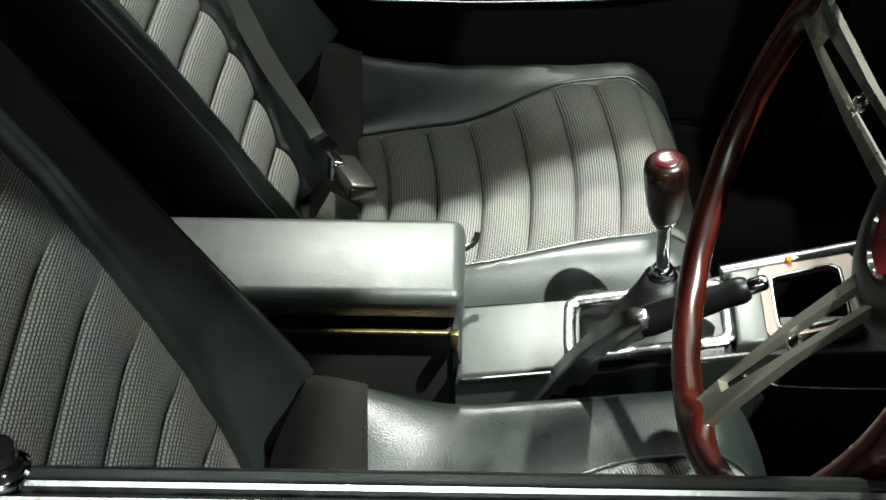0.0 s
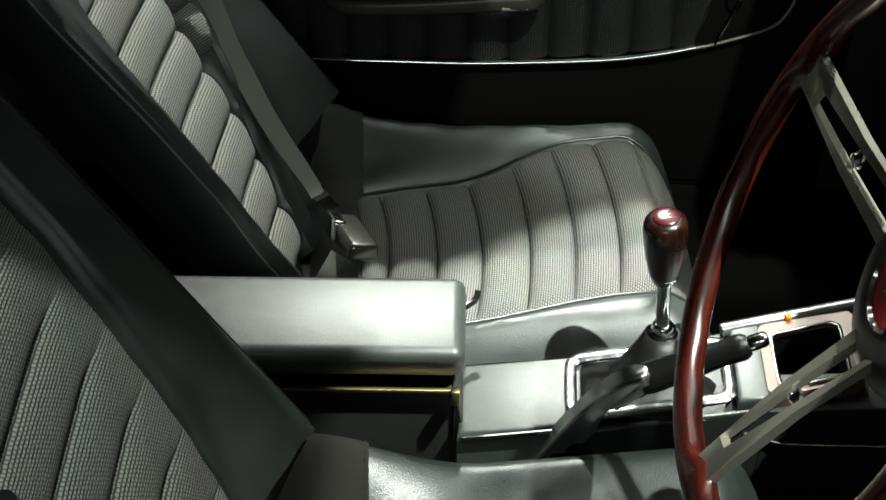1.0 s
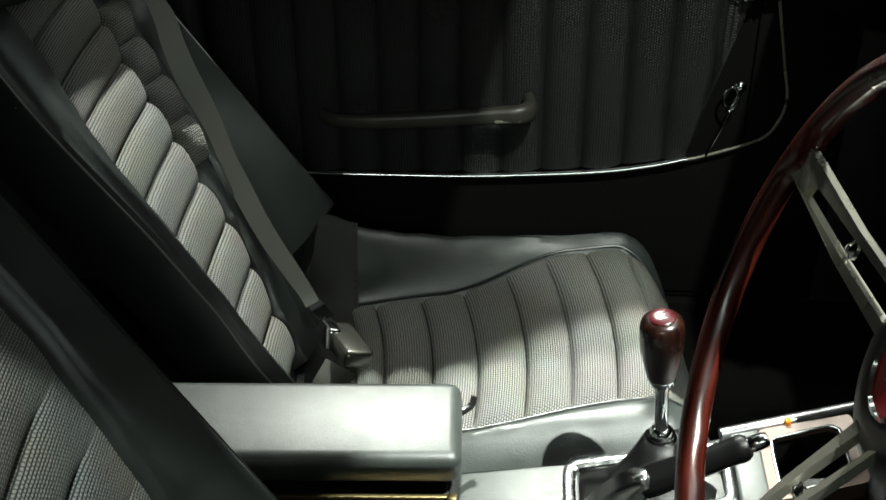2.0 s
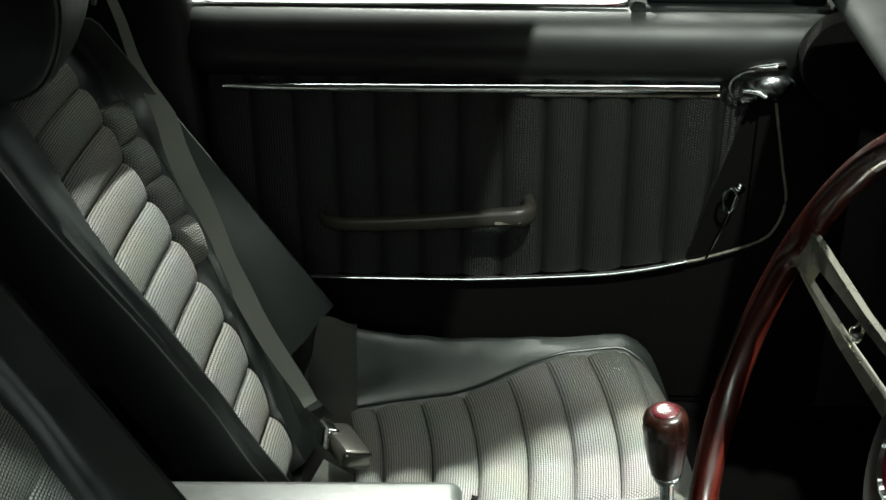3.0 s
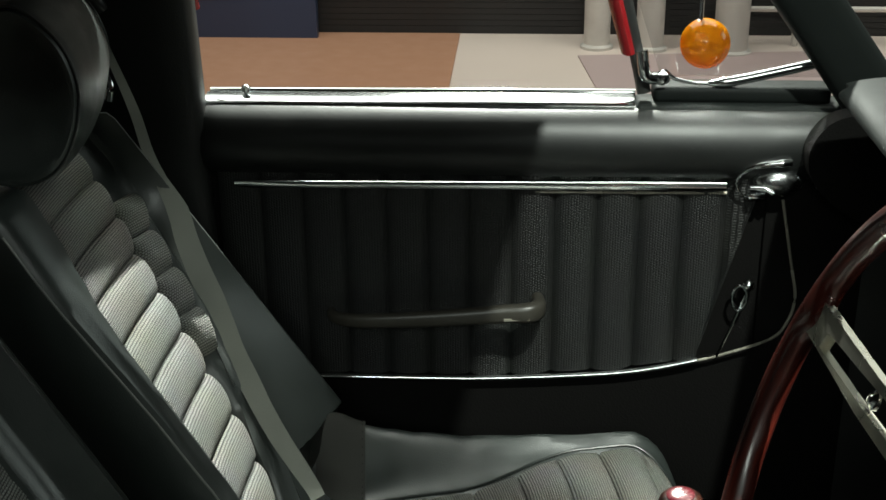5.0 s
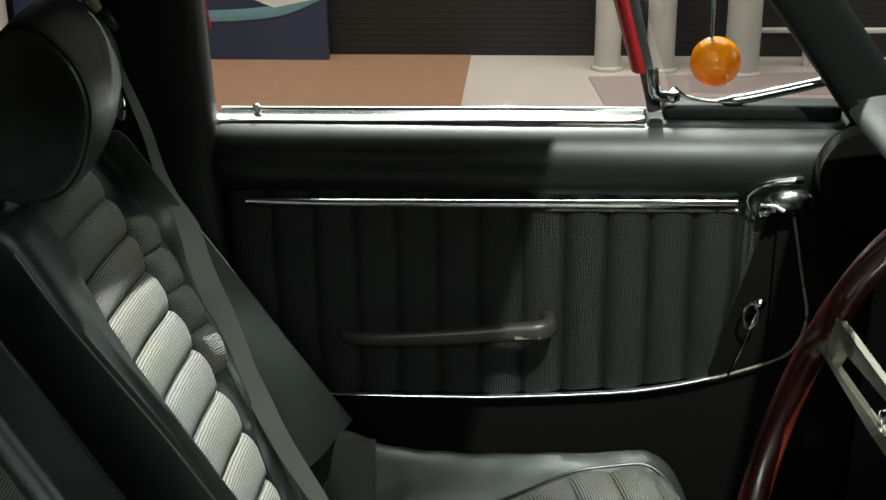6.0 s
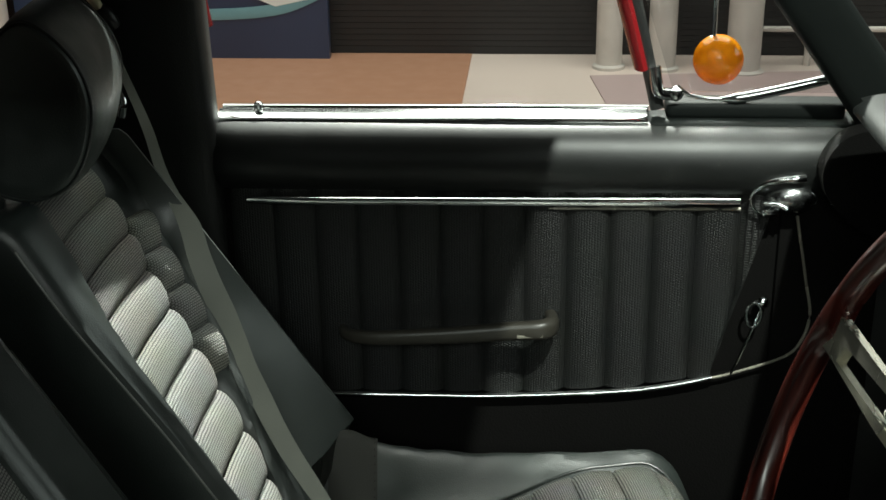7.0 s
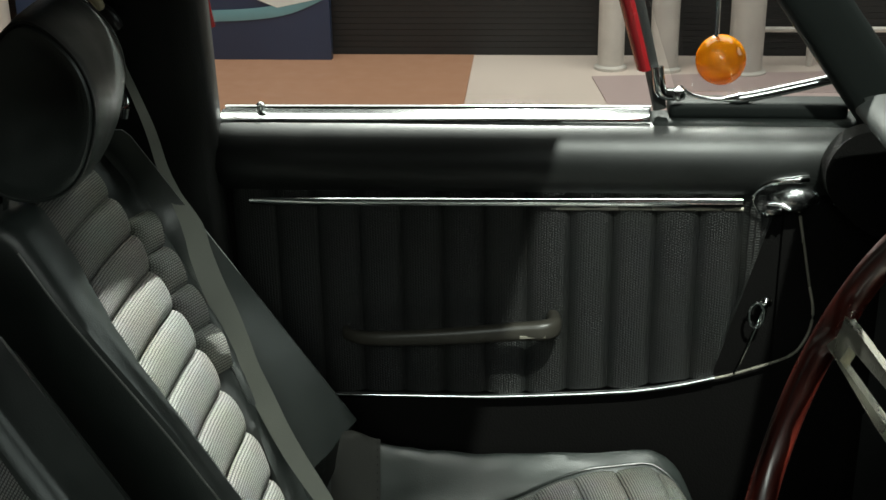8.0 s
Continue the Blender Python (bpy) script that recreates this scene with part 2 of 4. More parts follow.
def tube(points, radius, seg=10, closed=False, flat=None, up=(0, 0, 1)):
    """A round (or, with flat=(width, height), rectangular-oval) bar along points; radius may be a list."""
    p = [Vector(q) for q in points]
    n = len(p)
    rings = []
    for i, q in enumerate(p):
        ahead = (p[(i + 1) % n] if closed or i + 1 < n else q) - (p[i - 1] if closed or i else q)
        ahead.normalize()
        side = ahead.cross(Vector(up))
        side = side.normalized() if side.length > 1e-4 else Vector((0, 1, 0))
        top = side.cross(ahead)
        r = radius[i] if isinstance(radius, (list, tuple)) else radius
        w, h = (flat[0] * r, flat[1] * r) if flat else (r, r)
        ring = []
        for k in range(seg):
            a = 2 * math.pi * (k + 0.5) / seg
            c, s_ = math.cos(a), math.sin(a)
            if flat:
                c, s_ = math.copysign(abs(c) ** 0.75, c), math.copysign(abs(s_) ** 0.75, s_)
            ring.append(q + side * (w * c) + top * (h * s_))
        rings.append(ring)
    if closed:
        rings.append(rings[0])
    bm = loft(rings, True, not closed, ((p[1] - p[0]).length, 2 * math.pi * 0.01 / seg))
    if closed:
        bmesh.ops.remove_doubles(bm, verts=bm.verts, dist=1e-6)
    return bm


def prism(profile, y0, y1, bevel=0.0, seg=3):
    """A side outline (x, z) carried across the car from y0 to y1, with rounded edges."""
    bm = bmesh.new()
    a = [bm.verts.new((x, y0, z)) for x, z in profile]
    b = [bm.verts.new((x, y1, z)) for x, z in profile]
    n = len(profile)
    rims = [bm.faces.new(a), bm.faces.new(b[::-1])]
    for i in range(n):
        bm.faces.new((a[i], b[i], b[(i + 1) % n], a[(i + 1) % n]))
    if bevel:
        edges = {e for f in rims for e in f.edges}
        bmesh.ops.bevel(bm, geom=list(edges), offset=bevel, segments=seg, profile=0.5, affect="EDGES")
    return bm


def sheet(fn, nu, nv, thick=None):
    """A closed slab whose top is fn(u, v) for u, v in 0..1 and whose underside lies lower by thick, a vector."""
    bm = bmesh.new()
    layer = bm.loops.layers.uv.new("UVMap")
    thick = Vector(thick)
    top = [[Vector(fn(i / nu, j / nv)) for j in range(nv + 1)] for i in range(nu + 1)]
    du = sum((top[i + 1][nv // 2] - top[i][nv // 2]).length for i in range(nu))
    dv = sum((top[nu // 2][j + 1] - top[nu // 2][j]).length for j in range(nv))
    a = [[bm.verts.new(p) for p in row] for row in top]
    b = [[bm.verts.new(p + thick) for p in row] for row in top]

    def face(*c):
        f = bm.faces.new([v for v, _ in c])
        for loop, (_, (i, j)) in zip(f.loops, c):
            loop[layer].uv = (i / nu * du, j / nv * dv)

    for i in range(nu):
        for j in range(nv):
            q = [(i, j), (i + 1, j), (i + 1, j + 1), (i, j + 1)]
            face(*[(a[k][m], (k, m)) for k, m in q])
            face(*[(b[k][m], (k, m)) for k, m in q[::-1]])
    for i in range(nu):
        for j in (0, nv):
            face((a[i][j], (i, j)), (a[i + 1][j], (i + 1, j)), (b[i + 1][j], (i + 1, j)), (b[i][j], (i, j)))
    for j in range(nv):
        for i in (0, nu):
            face((a[i][j], (i, j)), (a[i][j + 1], (i, j + 1)), (b[i][j + 1], (i, j + 1)), (b[i][j], (i, j)))
    return bm


def lathe(profile, seg=24):
    """Turns (radius, z) round the z axis."""
    rings = [[(r * math.cos(2 * math.pi * k / seg), r * math.sin(2 * math.pi * k / seg), z) for k in range(seg)] for r, z in profile]
    return loft(rings, True, True, (0.004, 0.12 / seg))


def ease(t):
    t = min(1, max(0, t))
    return t * t * (3 - 2 * t)


def mix(a, b, t):
    return a + (b - a) * t


def track(x, table):
    """Reads a smooth line through (x, value) rows."""
    if x <= table[0][0]:
        return table[0][1]
    for (x0, v0), (x1, v1) in zip(table, table[1:]):
        if x <= x1:
            return mix(v0, v1, ease((x - x0) / (x1 - x0)))
    return table[-1][1]


# ---------------------------------------------------------------- hall
ground = tagged(part("floor", block(-9, 9, -6, 5.2, -0.1, 0.0), PALE_FLOOR), "pale pink hall floor", "floor", kind="structure")
part("wood_area", block(-6.0, -0.13, 1.6, 5.04, 0.0, 0.006), DECK, ground, "brown wooden floor area")
part("ribbed_mat", moved(block(-0.6, 0.6, -0.30, 0.30, 0.0, 0.006), pose(1.0, 4.43, 0, 0, 0, 6)), PINK_FLOOR, ground, "grey pink ribbed mat")
wall = tagged(part("wall_north", block(-9, 9, 5.06, 5.2, 0, 4.8), HALL_WALL), "dark wall clad with horizontal slats", "wall", kind="structure")
for i in range(30):
    bm = block(-3, 3, 5.056, 5.06, 0.01 + i * 0.026, 0.0345 + i * 0.026)
    part("slat", bm, HALL_WALL, wall)
for name, box in (("wall_south", (-9, 9, -6.1, -6, 0, 4.8)), ("wall_west", (-9.1, -9, -6, 5.2, 0, 4.8)), ("wall_east", (9, 9.1, -6, 5.2, 0, 4.8))):
    tagged(part(name, block(*box), HALL_WALL), "plain dark hall wall", "wall", kind="structure")
tagged(part("ceiling", block(-9, 9, -6, 5.2, 4.8, 4.9), HALL_WALL), "dark hall ceiling", "ceiling", kind="structure")
board = thing("display_board", "dark blue display board with a pale curved print", "board")
tagged(part("post", moved(lathe([(0.1, 0), (0.1, 2.6), (0.09, 2.61)]), pose(-2.225, 4.84, 0)), GREY_PAINT), "round pale grey post standing on the floor", "post", "posts by the wall")
part("panel", block(-2.125, -0.745, 4.93, 4.98, 0.0, 1.9, 0.004), BLUE, board)
part("printed_curve", tube(smooth_path([(-2.1, 4.926, 0.33), (-1.5, 4.926, 0.21), (-1.2, 4.926, 0.20), (-0.95, 4.926, 0.225), (-0.78, 4.926, 0.29)]), 0.026, 8, flat=(0.12, 1.0)), CYAN, board)
part("printed_lamp", prism([(-1.07, 0.275), (-0.97, 0.235), (-0.80, 0.270), (-0.80, 0.40), (-1.07, 0.40)], 4.922, 4.929), WHITE, board, "bright white lamp shape")
for x, y, r in ((0.455, 4.82, 0.055), (0.673, 4.80, 0.058), (1.0, 4.75, 0.070)):
    tagged(part("post", moved(lathe([(r * 1.25, 0), (r * 1.25, 0.012), (r, 0.02), (r, 2.6), (r * 0.9, 2.61)]), pose(x, y, 0)), GREY_PAINT),
           "round pale grey post standing on the floor", "post", "posts by the wall")
rack = thing("rail_stand", "thin white metal rail stand on the floor", "rail")
for z in (0.155, 0.45):
    part("rail", tube([(1.06, 4.88, z), (1.9, 4.88, z)], 0.012, 8), GREY_PAINT, rack)
for x in (1.285, 1.86):
    part("upright", tube([(x, 4.88, 0), (x, 4.88, 0.5)], 0.014, 8), GREY_PAINT, rack)
lamp_stand = thing("signal_lamp", "round amber lamp hanging on a thin rod", "lamp")
part("rod", tube([(0.398, 1.305, 0.895), (0.396, 1.32, 1.5), (0.396, 1.32, 4.81)], 0.003, 8), CHROME, lamp_stand)
part("lens", moved(lathe([(0.002, -0.022), (0.02, -0.018), (0.032, -0.006), (0.036, 0.0), (0.032, 0.008), (0.02, 0.018), (0.002, 0.022)], 28), pose(0.405, 1.30, 0.878, 75, 0, 0)), AMBER, lamp_stand, "domed amber lens")

# ---------------------------------------------------------------- car shell
tagged(part("floor_pan", block(-0.95, 1.15, -0.02, 1.17, 0.14, 0.18, 0.01), CARPET), "black carpeted car floor", "car floor", kind="structure")
tagged(part("firewall", prism([(0.80, 0.16), (0.95, 0.16), (0.95, 0.86), (0.90, 0.86), (0.90, 0.45)], -0.05, 1.20, 0.01), CARPET), "black carpeted footwell wall", "car wall", kind="structure")
tagged(part("rear_bulkhead", prism([(-0.80, 0.16), (-0.72, 0.16), (-0.78, 0.86), (-1.0, 1.20), (-1.05, 1.20)], -0.05, 1.20, 0.01), CARPET), "black carpeted rear cabin wall", "car wall", kind="structure")
# unseen roof, added to shade the cabin and bound the light on the far door
roof = tagged(part("car_roof", sheet(lambda u, v: (mix(-1.02, 0.262, u), mix(0.09, 1.10, v), mix(1.255, 1.240, v) + 0.02 * math.sin(math.pi * v) + 0.01 * math.sin(math.pi * u)), 8, 10, (0, 0, -0.025)), VINYL),
              "unseen black roof lining that shades the cabin", "car roof", kind="structure")


def pillar(name, bottom, top, wide, deep, mat, label):
    b, t = Vector(bottom), Vector(top)
    rings = []
    for k in range(9):
        c = b.lerp(t, k / 8)
        w, d = mix(wide[0], wide[1], k / 8) / 2, deep / 2
        ring = []
        for j in range(16):
            a = 2 * math.pi * (j + 0.5) / 16
            ring.append((c.x + math.copysign(abs(math.cos(a)) ** 0.5, math.cos(a)) * w, c.y + math.copysign(abs(math.sin(a)) ** 0.5, math.sin(a)) * d, c.z))
        rings.append(ring)
    return tagged(part(name, loft(rings), mat), label, "car pillar", kind="structure")


pillar("pillar_rear_far", (-0.36, 1.165, 0.18), (-0.372, 1.12, 1.21), (0.17, 0.155), 0.07, VINYL, "black padded door pillar behind the far door")
tagged(part("pillar_skin_far", tube([(-0.304, 1.199, 0.945), (-0.308, 1.195, 0.98), (-0.318, 1.16, 1.12), (-0.32, 1.13, 1.2)], 0.006, 8), RED), "red painted outer door pillar edge", "car pillar", kind="structure")
pillar("pillar_front_far", (0.625, 1.15, 0.82), (0.33, 1.09, 1.21), (0.10, 0.09), 0.06, DASH, "black windscreen pillar at the far door")
pillar("pillar_front_near", (0.66, -0.04, 0.80), (0.38, 0.06, 1.25), (0.08, 0.07), 0.05, VINYL, "black windscreen pillar at the near door")
pillar("pillar_rear_near", (-0.42, -0.03, 0.18), (-0.42, 0.06, 1.25), (0.16, 0.14), 0.06, VINYL, "black door pillar behind the near door")
tagged(part("screen_header", tube(smooth_path([(0.36, 0.07, 1.245), (0.285, 0.15, 1.250), (0.268, 0.30, 1.25), (0.268, 0.85, 1.25), (0.285, 1.02, 1.240), (0.33, 1.09, 1.215)]), 0.015, 10), VINYL), "black windscreen header rail", "car roof", kind="structure")

for name, y0, y1, z1 in (("side_panel_far", 1.145, 1.185, 0.83), ("side_panel_near", -0.07, -0.03, 0.80)):
    tagged(part(name, joined(block(-1.0, -0.305, y0, y1, 0.14, z1, 0.006), block(0.605, 1.0, y0, y1, 0.14, z1, 0.006)), VINYL), "black vinyl cabin side trim", "car wall", kind="structure")
for name, y0, y1 in (("sill_far", 1.13, 1.24), ("sill_near", -0.10, 0.01)):
    tagged(part(name, block(-0.95, 1.0, y0, y1, 0.10, 0.198, 0.006), CARPET), "black carpeted door sill", "car sill", kind="structure")

# ---------------------------------------------------------------- far door
door = thing("door_1", "black far car door with ribbed cloth panel and chrome trim", "car door", kind="structure")
FACE = 1.13
part("door_core", block(-0.30, 0.62, FACE + 0.012, FACE + 0.06, 0.20, 0.80, 0.004), CARPET, door)
part("outer_skin", prism([(-0.30, 0.20), (0.62, 0.20), (0.62, 0.80), (-0.30, 0.80)], FACE + 0.062, FACE + 0.10, 0.012), RED, door, "red painted outer panel")


def pad_ring(x):
    end = ease((x + 0.30) / 0.03) * ease((0.575 - x) / 0.06)
    h = 0.006 * (1 - end)
    out = []
    for y, z in ((FACE + 0.085, 0.806), (FACE + 0.06, 0.818), (FACE + 0.030, 0.8255), (FACE + 0.014, 0.822), (FACE - 0.004, 0.810), (FACE - 0.016, 0.790),
                 (FACE - 0.020, 0.768), (FACE - 0.016, 0.748), (FACE - 0.004, 0.735), (FACE + 0.011, 0.733), (FACE + 0.06, 0.740), (FACE + 0.085, 0.78)):
        out.append((x, y + h, z))
    return out


part("top_pad", loft([pad_ring(x) for x in (-0.292, -0.285, -0.27, -0.2, -0.1, 0.0, 0.1, 0.2, 0.3, 0.4, 0.48, 0.53, 0.555, 0.57, 0.578)]), PAD, door, "black padded door top")
SEAMS = [-0.276 + 0.0585 * k for k in range(14)]


def trim_z(x):
    return track(x, [(-0.3, 0.418), (0.10, 0.421), (0.27, 0.433), (0.36, 0.448), (0.44, 0.468), (0.52, 0.50)])


for a, b in zip(SEAMS, SEAMS[1:]):
    def rib(u, v, a=a, b=b):
        x = mix(a, b, u)
        lean = min(x, 0.475 - 0.075 * (1 - v)) if x > 0.39 else x
        puff = max(0, 1 - (2 * u - 1) ** 2) ** 0.5
        return (lean, FACE + 0.007 - 0.008 * puff, mix(trim_z(x) + 0.004, 0.737, v))
    part("panel_rib", sheet(rib, 10, 6, (0, 0.006, 0)), DOOR_CLOTH, door)
part("chrome_rail", tube([(-0.25 + 0.672 * k / 20, FACE - 0.006, 0.719 + 0.006 * k / 20) for k in range(21)], [0.004] + [0.0065] * 19 + [0.006], 10, flat=(0.7, 1.0)), CHROME, door, "slim chrome rail")
# bright strip that imitates light caught on the rib tops
part("rib_top_glints", tube([(0.165, FACE + 0.0012, 0.7103), (0.425, FACE + 0.0015, 0.712)], 0.0026, 8), STEEL, door)
part("lower_trim", tube(smooth_path([(-0.29, FACE, 0.416), (0.0, FACE - 0.003, 0.419), (0.11, FACE - 0.003, 0.421), (0.27, FACE - 0.003, 0.432), (0.35, FACE - 0.003, 0.445), (0.402, FACE - 0.003, 0.458)]), 0.0048, 10), CHROME, door, "thin chrome trim line")
part("lower_panel", sheet(lambda u, v: (mix(-0.295, 0.60, u), FACE + 0.008 - 0.006 * math.sin(math.pi * v), mix(0.215, trim_z(mix(-0.295, 0.60, u)) - 0.003, v)), 24, 6, (0, 0.008, 0)), CARPET, door)
part("kick_panel", block(0.48, 0.62, FACE + 0.004, FACE + 0.012, 0.40, 0.735, 0.003), CARPET, door)
pull = part("pull_handle", tube(smooth_path([(-0.125, FACE + 0.006, 0.522), (-0.118, FACE - 0.02, 0.524), (-0.08, FACE - 0.042, 0.529), (0.02, FACE - 0.048, 0.537), (0.12, FACE - 0.047, 0.546), (0.160, FACE - 0.046, 0.5485), (0.173, FACE - 0.030, 0.549), (0.170, FACE + 0.006, 0.547)], 5), [0.007 + 0.0068 * min(1, i / 25) - 0.003 * max(0, (i - 28) / 7) for i in range(36)], 12, flat=(0.8, 1.05)), HANDLE, door, "padded pull handle with metal end")
part("pull_cap", tube([(0.125, FACE - 0.050, 0.5415), (0.158, FACE - 0.050, 0.5435), (0.172, FACE - 0.036, 0.544)], 0.0075, 10, flat=(1, 0.6)), STEEL, pull)
bowl = moved(lathe([(0.034, 0), (0.036, 0.004), (0.035, 0.012), (0.031, 0.020), (0.024, 0.026), (0.014, 0.030), (0.001, 0.031)], 36), Matrix.Translation((0.490, FACE + 0.004, 0.733)) @ pose(0, 0, 0, 90, 0, 0) @ Matrix.Diagonal((1.0, 0.62, 1.0, 1.0)))
grab = part("door_opener", bowl, WORN_CHROME, door, "oval chrome door opener")
part("lever", tube(smooth_path([(0.452, FACE - 0.010, 0.708), (0.440, FACE - 0.012, 0.718), (0.4345, FACE - 0.014, 0.736), (0.447, FACE - 0.018, 0.753), (0.466, FACE - 0.022, 0.761), (0.488, FACE - 0.024, 0.764), (0.502, FACE - 0.022, 0.7645)], 4), [0.0018] * 7 + [0.0024] * 4 + [0.0034] * 4 + [0.0046] * 5 + [0.0058] * 5, 12), CHROME, grab, "curved chrome lever")
part("plate", block(0.450, 0.472, FACE - 0.022, FACE - 0.006, 0.710, 0.720, 0.003), CHROME, grab)
part("lever_tip", tube([(0.452, FACE - 0.016, 0.727), (0.470, FACE - 0.020, 0.728), (0.482, FACE - 0.024, 0.722)], 0.0042, 10), CHROME, grab)
part("knob", moved(lathe([(0.009, 0), (0.010, 0.006), (0.007, 0.012), (0.001, 0.014)], 16), pose(0.546, FACE - 0.002, 0.729, 90, 0, 0)), DARK_STEEL, door)
part("screw", moved(lathe([(0.005, 0), (0.005, 0.003), (0.001, 0.005)], 12), pose(0.592, FACE - 0.006, 0.739, 90, 0, 0)), CHROME, door)
winder = part("map_pocket_wire", tube(smooth_path([(0.402, FACE - 0.004, 0.458), (0.43, FACE - 0.004, 0.466), (0.499, FACE - 0.004, 0.493), (0.522, FACE - 0.004, 0.52), (0.530, FACE - 0.004, 0.56), (0.520, FACE - 0.004, 0.61), (0.503, FACE - 0.004, 0.69), (0.50, FACE - 0.004, 0.705)], 5), 0.0021, 8), STEEL, door, "thin chrome wire edge")
part("brace", tube([(0.428, FACE - 0.006, 0.466), (0.445, FACE - 0.008, 0.515), (0.462, FACE - 0.010, 0.570)], 0.0016, 8), CHROME, winder)
part("ring", tube([(0.452 + 0.010 * math.cos(a), FACE - 0.010, 0.560 + 0.019 * math.sin(a)) for a in [2 * math.pi * k / 20 for k in range(20)]], 0.0022, 8, True, up=(0, 1, 0)), CHROME, winder)
part("stud", moved(lathe([(0.009, 0), (0.009, 0.004), (0.005, 0.009), (0.001, 0.010)], 16), pose(0.464, FACE - 0.002, 0.577, 90, 0, 0)), CHROME, winder)
part("sill_chrome", loft([[(x, FACE + y, z + 0.002 * (x > 0)) for y, z in ((0.022, 0.815), (0.021, 0.824), (0.0235, 0.8275), (0.036, 0.8315), (0.049, 0.8345), (0.0515, 0.832), (0.052, 0.815))] for x in (-0.292, -0.1, 0.1, 0.296)]), CHROME, door, "bright chrome window sill strip")
part("outer_sill_chrome", tube([(-0.292, FACE + 0.070, 0.829), (0.30, FACE + 0.070, 0.832)], 0.006, 10), CHROME, door, "bright chrome outer sill strip")
pin = part("lock_button", moved(lathe([(0.004, 0), (0.004, 0.012), (0.008, 0.014), (0.009, 0.022), (0.005, 0.026), (0.001, 0.027)], 16), pose(-0.236, FACE + 0.042, 0.824) @ Matrix.Diagonal((0.72, 0.72, 0.85, 1))), CHROME, door, "chrome lock button")
post = part("vent_post", tube([(0.310, FACE + 0.045, 0.84), (0.303, FACE + 0.045, 0.87), (0.272, FACE + 0.028, 0.99), (0.212, FACE - 0.02, 1.20)], 0.0080, 10, flat=(1.0, 1.2)), VINYL, door, "black vent window post")
part("red_strip", tube([(0.285, FACE + 0.030, 0.898), (0.257, FACE + 0.015, 0.995), (0.20, FACE - 0.04, 1.19)], 0.012, 10, flat=(1.0, 0.6)), RED, post, "red painted strip")
part("foot", tube(smooth_path([(0.303, FACE + 0.035, 0.90), (0.306, FACE + 0.033, 0.88), (0.312, FACE + 0.035, 0.864), (0.335, FACE + 0.04, 0.861)]), 0.0085, 12), CHROME, post, "chrome hinge foot")
part("foot_stud", moved(lathe([(0.001, -0.011), (0.009, -0.006), (0.011, 0), (0.009, 0.006), (0.001, 0.011)], 16), pose(0.333, FACE + 0.036, 0.863)), CHROME, post)
vent = part("vent_frame", tube(smooth_path([(0.335, FACE + 0.04, 0.872), (0.352, FACE + 0.04, 0.860), (0.385, FACE + 0.04, 0.855), (0.42, FACE + 0.04, 0.857), (0.48, FACE + 0.04, 0.870), (0.537, FACE + 0.04, 0.884)]), [0.0028] * 14 + [0.0035, 0.0045, 0.0055] + [0.0072] * 14, 12), CHROME, door, "chrome vent window frame")
part("pane", sheet(lambda u, v: (mix(mix(0.33, 0.22, v), mix(0.55, 0.31, v), u), FACE + 0.042 - 0.06 * v, mix(0.864, 1.19, v)), 4, 4, (0, 0.003, 0)), GLASS, vent, "clear glass pane").visible_shadow = False
part("frame_sill", joined(block(0.2965, 0.60, FACE + 0.018, FACE + 0.085, 0.780, 0.829, 0.010, 4), block(0.322, 0.56, FACE + 0.036, FACE + 0.083, 0.826, 0.850, 0.008, 4)), DASH, door, "black base of the vent window")

# ---------------------------------------------------------------- near door
near_door = thing("door_2", "black near car door with chrome edged sill", "car door", kind="structure")
turn = pose(0.10, 0.006, 0, 0, 0, 2.7)
part("sill_pad", moved(loft([[(x, y, z) for y, z in ((0.006, 0.60), (0.006, 0.775), (0.0045, 0.789), (0.001, 0.797), (-0.004, 0.8003), (-0.0085, 0.799), (-0.0105, 0.796), (-0.011, 0.78), (-0.011, 0.60))]
                             for x in [-0.45 + 0.05 * i for i in range(21)]]), turn), LEATHER, near_door, "grained black leather sill pad")
part("sill_chrome", moved(loft([[(x, y, z) for y, z in ((-0.0115, 0.77), (-0.0115, 0.7985), (-0.0122, 0.7992), (-0.0150, 0.7976), (-0.0155, 0.77))] for x in (-0.45, 0.0, 0.55)]), turn), SILL_CHROME, near_door, "worn chrome sill strip")
part("sill_rubber", moved(block(-0.45, 0.55, -0.0205, -0.0162, 0.76, 0.792, 0.001), turn), PLASTIC, near_door, "black window seal")
part("outer_strip", moved(loft([[(x, y, z) for y, z in ((-0.0217, 0.76), (-0.0217, 0.7955), (-0.0225, 0.7968), (-0.027, 0.7945), (-0.036, 0.7885), (-0.050, 0.781), (-0.062, 0.772), (-0.064, 0.76))] for x in (-0.45, 0.0, 0.55)]), turn), SILL_CHROME, near_door, "worn chrome outer strip")
part("outer_skin", moved(prism([(-0.45, 0.20), (0.56, 0.20), (0.56, 0.76), (-0.45, 0.76)], -0.09, -0.055, 0.012), turn), RED, near_door, "red painted outer panel")
part("inner_panel", moved(block(-0.45, 0.56, -0.03, 0.004, 0.20, 0.598, 0.004), turn), VINYL, near_door)
knob2 = part("lock_button", moved(lathe([(0.0125, 0), (0.0125, 0.003), (0.0100, 0.005), (0.0095, 0.011), (0.0112, 0.013), (0.0118, 0.019), (0.0105, 0.0225), (0.004, 0.0235), (0.001, 0.0235)], 28), pose(-0.149, -0.011, 0.799)), DARK_STEEL, near_door, "black lock button with chrome base")
